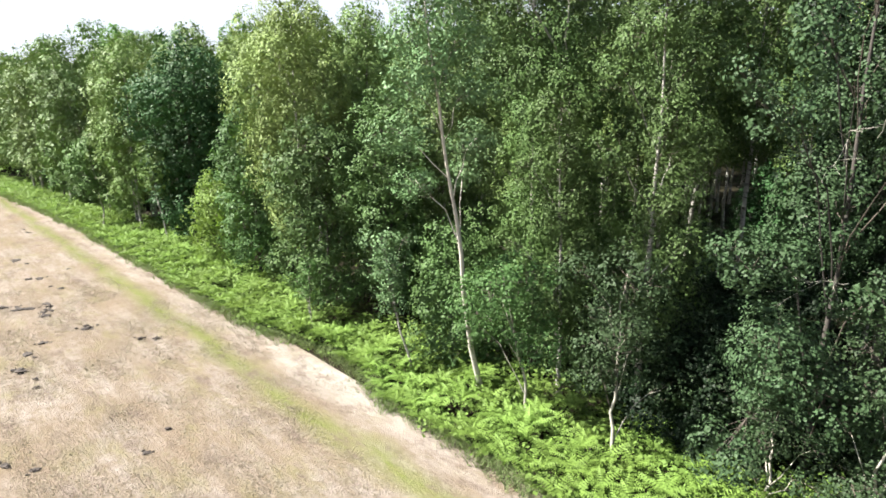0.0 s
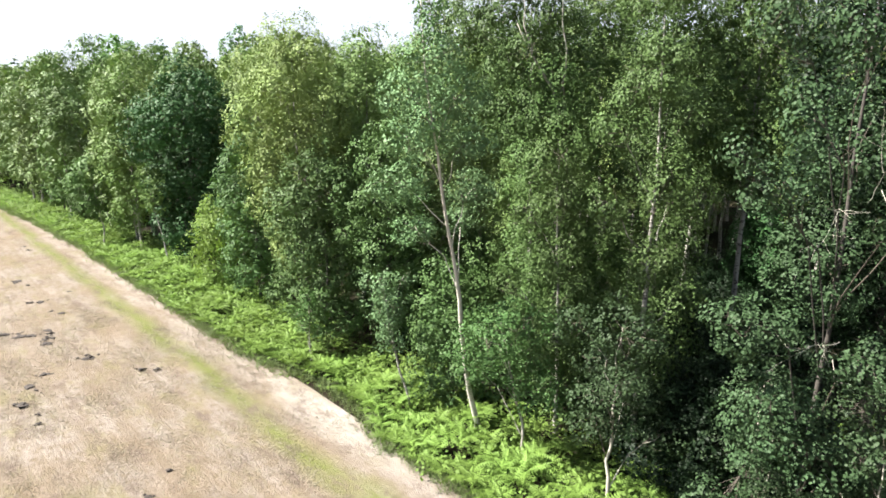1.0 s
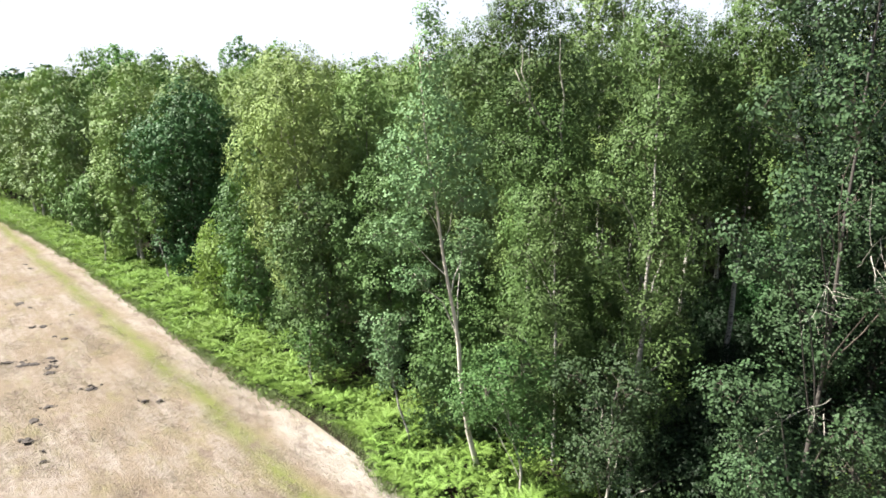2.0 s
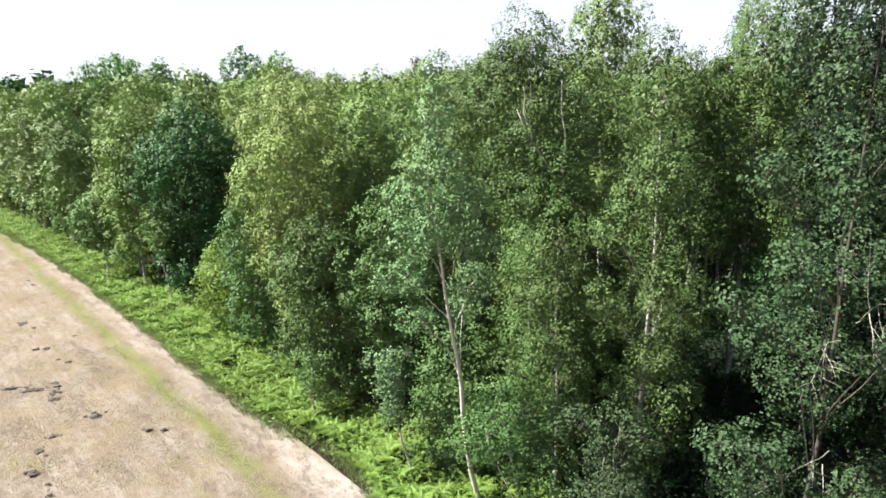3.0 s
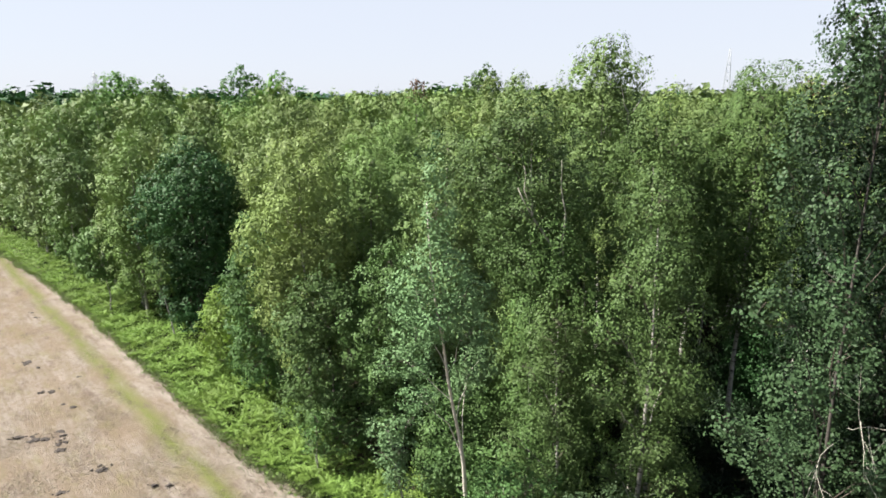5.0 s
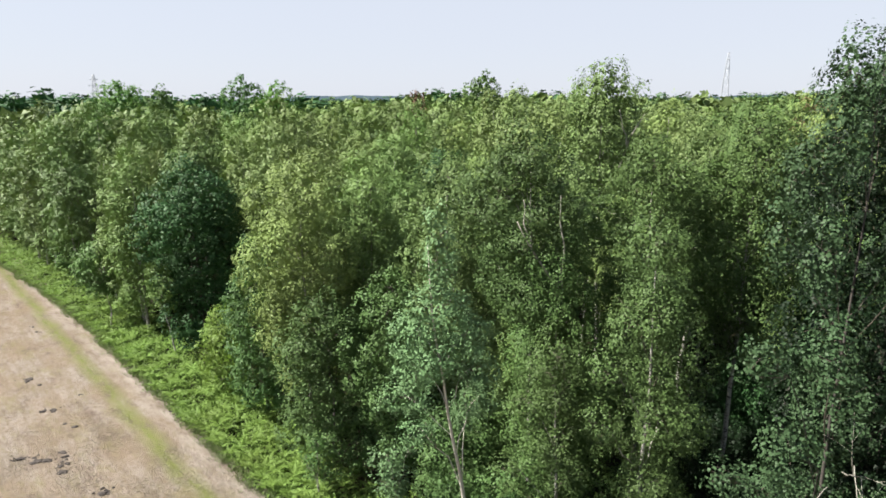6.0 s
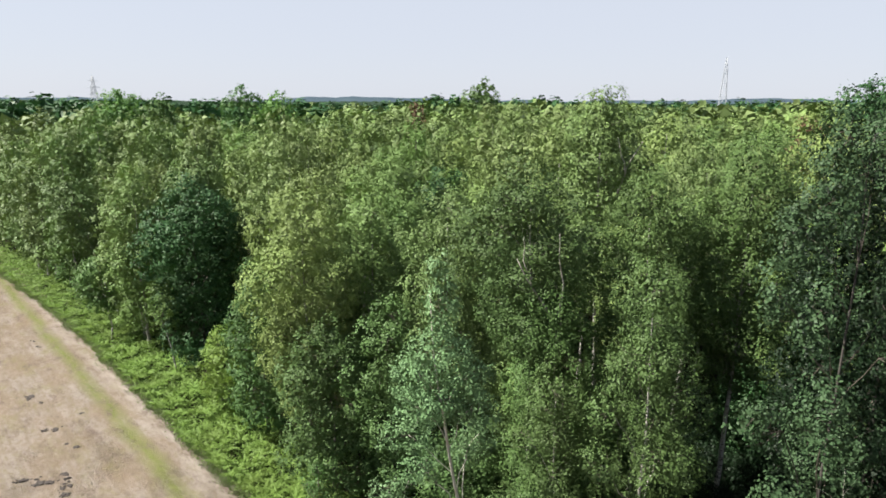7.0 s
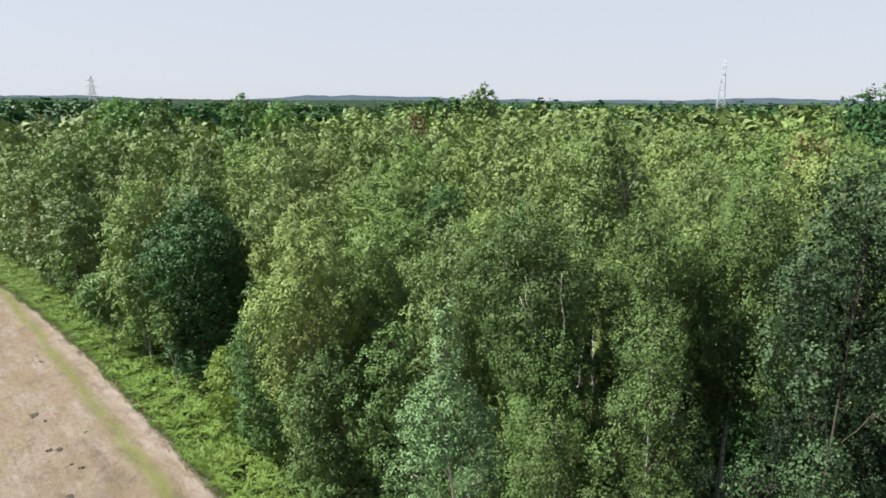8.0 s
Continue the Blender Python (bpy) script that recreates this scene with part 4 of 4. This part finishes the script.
def far_woods():
    """Woodland towards the horizon: one uneven canopy."""
    rs = 305 * (2500 / 305) ** np.linspace(0, 1, 110)
    az = np.radians(np.linspace(44, 136, 420))
    vert = []
    for r in rs:
        for a in az:
            px, py = r * math.cos(a), r * math.sin(a)
            q = 2.6 * noise.noise((px / 5.5, py / 5.5, 9)) + 4.2 * noise.noise((px / 14, py / 14, 0)) + 3.4 * noise.noise((px / 60, py / 60, 3)) + 5 * noise.noise((px / 400, py / 400, 6))
            vert.append((px, py, 12.5 + q + (r - 305) * 0.0032))
    m = len(az)
    f = []
    for i in range(len(rs) - 1):
        for k in range(m - 1):
            a = i * m + k
            f += [(a, a + 1, a + m + 1), (a, a + m + 1, a + m)]
    tagged(piece("distant_woodland", vert, f, [FAR_WOOD], None, "unbroken dark woodland reaching to the horizon", smooth=True), category="wood", kind="stuff")


far_woods()


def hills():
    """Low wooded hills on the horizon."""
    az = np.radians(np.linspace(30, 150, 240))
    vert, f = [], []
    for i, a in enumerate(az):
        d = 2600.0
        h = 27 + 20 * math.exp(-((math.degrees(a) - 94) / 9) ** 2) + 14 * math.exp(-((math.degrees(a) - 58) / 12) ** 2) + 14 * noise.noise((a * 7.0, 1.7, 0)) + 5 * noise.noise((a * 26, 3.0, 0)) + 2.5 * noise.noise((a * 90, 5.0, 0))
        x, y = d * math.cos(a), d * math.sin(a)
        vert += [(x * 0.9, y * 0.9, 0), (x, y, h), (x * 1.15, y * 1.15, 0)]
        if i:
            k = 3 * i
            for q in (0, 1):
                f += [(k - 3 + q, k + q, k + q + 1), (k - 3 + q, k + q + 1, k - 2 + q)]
    tagged(piece("backdrop", vert, f, [HILL], None, "wooded hills on the horizon tinted with haze blue"), category="hills", kind="structure")


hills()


# ---- undergrowth ----
def brink(u):
    """How far the ferns stand back from the straight edge."""
    return 1.0 * math.exp(-((u - 20.0) / 3.4) ** 2) + 0.30 * noise.noise((u * 0.3, 0, 0)) + 0.14 * noise.noise((u * 1.3, 5, 0))


def ferns():
    """Bracken between meadow and wood: fronds of many small leaflets."""
    rng = np.random.default_rng(31)
    # one frond along +x, arched, with paired leaflets
    fv, ff = [], []
    nseg = 9
    for i in range(nseg):
        t = (i + 0.6) / nseg
        px, pz = 0.95 * t, 0.62 * t - 0.50 * t * t
        w = 0.34 * (1 - t) ** 0.8 * min(1, 0.35 + 3 * t) + 0.03
        for sgn in (-1, 1):
            k = len(fv)
            fv += [(px - 0.035, 0, pz), (px + 0.045, 0, pz + 0.01), (px + 0.07, sgn * w, pz - 0.06 - 0.05 * t)]
            ff.append((k, k + 1, k + 2))
    fv, ff = np.array(fv), np.array(ff)
    parts = []
    spots = []
    for u in np.arange(-14, 105, 0.38):
        dens = 1.0 if u < 60 else 0.7
        for v in np.arange(0.15, 4.6, 0.40):
            if rng.uniform() > dens * (0.55 + 0.45 * min(1.0, max(0.0, 0.5 + 1.6 * noise.noise((u * 0.7, v * 0.9, 11))))) * (1.0 if v < 3.4 else 0.5):
                continue
            spots.append((u + rng.uniform(-0.2, 0.2), max(v, 0.35) + rng.uniform(-0.2, 0.2) + brink(u) * max(0.0, 1 - v / 3)))
    for u, v in spots:
        x, y = plan(u, v)
        if y < 1 or abs(x) > 0.80 * y + 7:
            continue
        h = rng.uniform(0.2, 0.8) * min(1.0, 0.45 + 0.5 * v) * (1 + 0.8 * noise.noise((u * 0.55, v * 0.7, 7)))
        a0 = rng.uniform(0, 6.28)
        for j in range(6):
            a = a0 + j * 1.0472 + rng.uniform(-0.4, 0.4)
            s = rng.uniform(0.40, 0.78)
            tilt = rng.uniform(-0.15, 0.5)
            q = fv * s
            q = np.stack([q[:, 0] * math.cos(tilt) - q[:, 2] * math.sin(tilt), q[:, 1], q[:, 0] * math.sin(tilt) + q[:, 2] * math.cos(tilt)], 1)
            q = np.stack([q[:, 0] * math.cos(a) - q[:, 1] * math.sin(a) + x, q[:, 0] * math.sin(a) + q[:, 1] * math.cos(a) + y, q[:, 2] + h], 1)
            parts.append((q, ff))
    v, f = joined(parts)
    tagged(piece("bracken", v, f, [FERN_LEAF], None, "bright green bracken along the wood's edge"), category="fern", kind="stuff")


ferns()


def herbs():
    """Leafy herbs and brambles between the ferns, with lower growth underneath."""
    rng = np.random.default_rng(41)
    u = np.concatenate([rng.uniform(-14, 95, 4200), rng.uniform(-14, 40, 1800)])
    v = np.concatenate([rng.uniform(0.1, 5.0, 4200), rng.uniform(4.0, 15.0, 1800)])
    v = v + np.array([brink(a) for a in u]) * (1 - v / 5).clip(0, 1)
    xy = np.array([plan(a, b) for a, b in zip(u, v)])
    keep = (xy[:, 1] > 1) & (np.abs(xy[:, 0]) < 0.8 * xy[:, 1] + 7)
    xy, v = xy[keep], v[keep]
    c = np.repeat(np.column_stack([xy, np.full(len(xy), 0.0)]), 11, 0)
    hh = np.repeat(np.minimum(0.9, 0.35 + 0.3 * v), 11)
    c = c + rng.normal(0, 0.24, c.shape) * [1, 1, 0]
    c[:, 2] = rng.uniform(0.05, 1, len(c)) * hh
    vv, ff = leaves(rng, c, unit(rng.normal(size=c.shape) * 0.34 + [0, 0, 0.8]), 0.13, True)
    tagged(piece("undergrowth", vv, ff, [HERB_LEAF], None, "nettles and brambles growing between the ferns"), category="plants", kind="stuff")


herbs()


def blades(name, label, mat, rng, spots, height, width, per):
    """Tufts of grass; each blade one narrow leaf."""
    k = len(spots) * per
    base = np.repeat(spots, per, 0) + rng.normal(0, 0.06, (k, 3)) * [1, 1, 0]
    a = rng.uniform(0, 2 * np.pi, k)
    h = height * rng.uniform(0.5, 1.3, k)
    out = np.stack([np.cos(a), np.sin(a), np.zeros(k)], 1)
    side = np.stack([-np.sin(a), np.cos(a), np.zeros(k)], 1) * (width * 0.5)
    tip = base + out * (h * rng.uniform(0.4, 1.5, k))[:, None] + np.stack([np.zeros(k), np.zeros(k), h], 1)
    v = np.stack([base - side, base + side, tip], 1).reshape(-1, 3)
    ob = piece(name, v, np.arange(k * 3).reshape(-1, 3), [mat], None, label)
    return tagged(ob, category="grass", kind="stuff")


def grass():
    rng = np.random.default_rng(51)
    s = []
    while len(s) < 30000:
        u, v = rng.uniform(2, 90) if rng.uniform() < 0.4 else rng.uniform(2, 40), rng.uniform(-26, 0.2)
        x, y = plan(u, v)
        if y < 9 or abs(x) > 0.78 * y + 1:
            continue
        if noise.noise((u * 0.4, v * 0.9, 2)) < rng.uniform(-0.5, 0.3):
            continue
        s.append((x, y, 0.0))
    blades("mown_grass", "short dry mown grass on the meadow", DRY_GRASS, rng, np.array(s), 0.045, 0.022, 3)
    s = []
    while len(s) < 6500:
        u, v = rng.uniform(2, 90), rng.normal(0.12, 0.22)
        v += brink(u)
        x, y = plan(u, v)
        if y > 9 and abs(x) < 0.78 * y + 1:
            s.append((x, y, 0.0))
    blades("edge_grass", "longer grass fringe between meadow and ferns", EDGE_GRASS, rng, np.array(s), 0.32, 0.02, 5)


grass()


def dry_patch():
    """Dead bracken and dry stalks between two saplings."""
    rng = np.random.default_rng(71)
    c = np.column_stack([rng.normal(-4.6, 0.75, 260), rng.normal(27.4, 0.7, 260), np.zeros(260)])
    blades("dead_bracken", "brown dead bracken and dry stalks under the trees", BROWN_TWIG, rng, c, 1.05, 0.03, 9)


dry_patch()


def brush_pile(x, y):
    """A heap of cut branches."""
    rng = np.random.default_rng(81)
    top = tagged(new("brush_pile"), "heap of dark cut twigs lying among ferns", "brush pile")
    for k in range(34):
        a = rng.uniform(0, 6.28)
        c = np.array([rng.normal(0, 0.25), rng.normal(0, 0.2), rng.uniform(0.05, 0.45)])
        d = np.array([math.cos(a), math.sin(a), rng.uniform(-0.15, 0.3)]) * rng.uniform(0.4, 0.9)
        mid = c + rng.normal(0, 0.05, 3)
        p = np.array([c - d, mid, c + d])
        p[:, 2] = p[:, 2].clip(0.02, None)
        piece("twig", *tube(p, [0.02, 0.014, 0.006], 4), [DARK_BARK], top)
    top.location = (x, y, 0)


brush_pile(4.3, 16.6)


def clod(rng, w):
    """A low crumbled heap of dark soil with loose crumbs round it."""
    top = tagged(new("soil_clod"), "dark ragged clump of turned soil on the dry meadow", "soil clod", "soil clods on the meadow")
    lumps = [(0, 0, w)] + [(rng.normal(0, 1.2 * w), rng.normal(0, 0.7 * w), w * rng.uniform(0.2, 0.5)) for _ in range(4)]
    for cx, cy, r in lumps:
        bm = bmesh.new()
        o = rng.uniform(0, 50)
        for p in bmesh.ops.create_icosphere(bm, subdivisions=2 if r == w else 1, radius=1.0)["verts"]:
            k = 1 + 0.9 * noise.noise(p.co * 1.8 + Vector((o, 0, 0))) + 0.6 * noise.noise(p.co * 5.0 + Vector((0, o, 0)))
            p.co = Vector((cx + p.co.x * r * k, cy + p.co.y * r * 0.75 * k, max(-0.03, p.co.z * (0.02 + 0.20 * r) * k)))
        me = bpy.data.meshes.new("lump")
        bm.to_mesh(me)
        bm.free()
        me.materials.append(SOIL)
        new("lump" if r == w else "crumb", me).parent = top
    return top


CLODS = [(-28.6, 38.8), (-27.4, 38.3), (-24.3, 34.9), (-24.9, 34.7), (-22.6, 33.2), (-21.8, 32.9), (-21.7, 29.3), (-22.1, 29.7), (-20.9, 30.2), (-20.5, 29.8),
         (-20.0, 29.2), (-20.2, 28.9), (-19.8, 28.4), (-21.2, 29.4), (-22.8, 29.6), (-16.7, 26.7), (-23.8, 36.9), (-17.6, 24.9), (-17.5, 23.7), (-16.7, 22.1),
         (-15.6, 21.4), (-15.1, 20.7), (-35.0, 49.1), (-34.0, 48.0), (-28.7, 39.1), (-24.2, 34.7), (-13.6, 25.5), (-12.9, 25.5), (-8.9, 17.8), (-8.9, 16.4), (-11.7, 15.5), (-12.7, 15.7)]
crng = np.random.default_rng(61)
for x, y in CLODS:
    small = 0.6 if x > -16 else 1.0
    o = clod(crng, crng.uniform(0.13, 0.26) * small)
    o.location, o.rotation_euler = (x, y, 0.02), (0, 0, crng.uniform(-0.6, 0.6))


def pylon(x, y, H, turn):
    """Lattice power-line tower."""
    top = tagged(new("power_pylon"), "grey steel lattice power pylon far beyond the wood", "pylon", "power pylons")
    W = 3.2

    def corner(i, z):
        w = W * (1 - z / H) ** 0.9 + 0.35
        return np.array([w * (1, -1, -1, 1)[i], w * (1, 1, -1, -1)[i], z])
    for i in range(4):
        piece("leg", *tube([corner(i, z) for z in np.linspace(0, H, 6)], [0.15] * 6, 4), [STEEL], top)
    lat = []
    zs = H * (1 - (1 - np.linspace(0, 1, 11)) ** 1.3)
    for a, b in zip(zs[:-1], zs[1:]):
        for i in range(4):
            j = (i + 1) % 4
            lat += [tube([corner(i, a), corner(j, b)], [0.075, 0.075], 3), tube([corner(j, a), corner(i, b)], [0.075, 0.075], 3), tube([corner(i, b), corner(j, b)], [0.075, 0.075], 3)]
    piece("lattice", *joined(lat), [STEEL], top)
    for z, w in ((H * 0.66, 3.6), (H * 0.79, 4.6), (H * 0.91, 3.0)):
        piece("cross_arm", *joined([tube([(-w, 0, z), (0, 0, z + 0.9), (w, 0, z)], [0.09, 0.13, 0.09], 4), tube([(-w, 0, z), (w, 0, z)], [0.09, 0.09], 4)]), [STEEL], top)
    top.matrix_world = pose(x, y, 0, 0, 0, turn)


pylon(198.3, 450.0, 52.0, 60)
pylon(-251.4, 450.0, 37.0, 50)
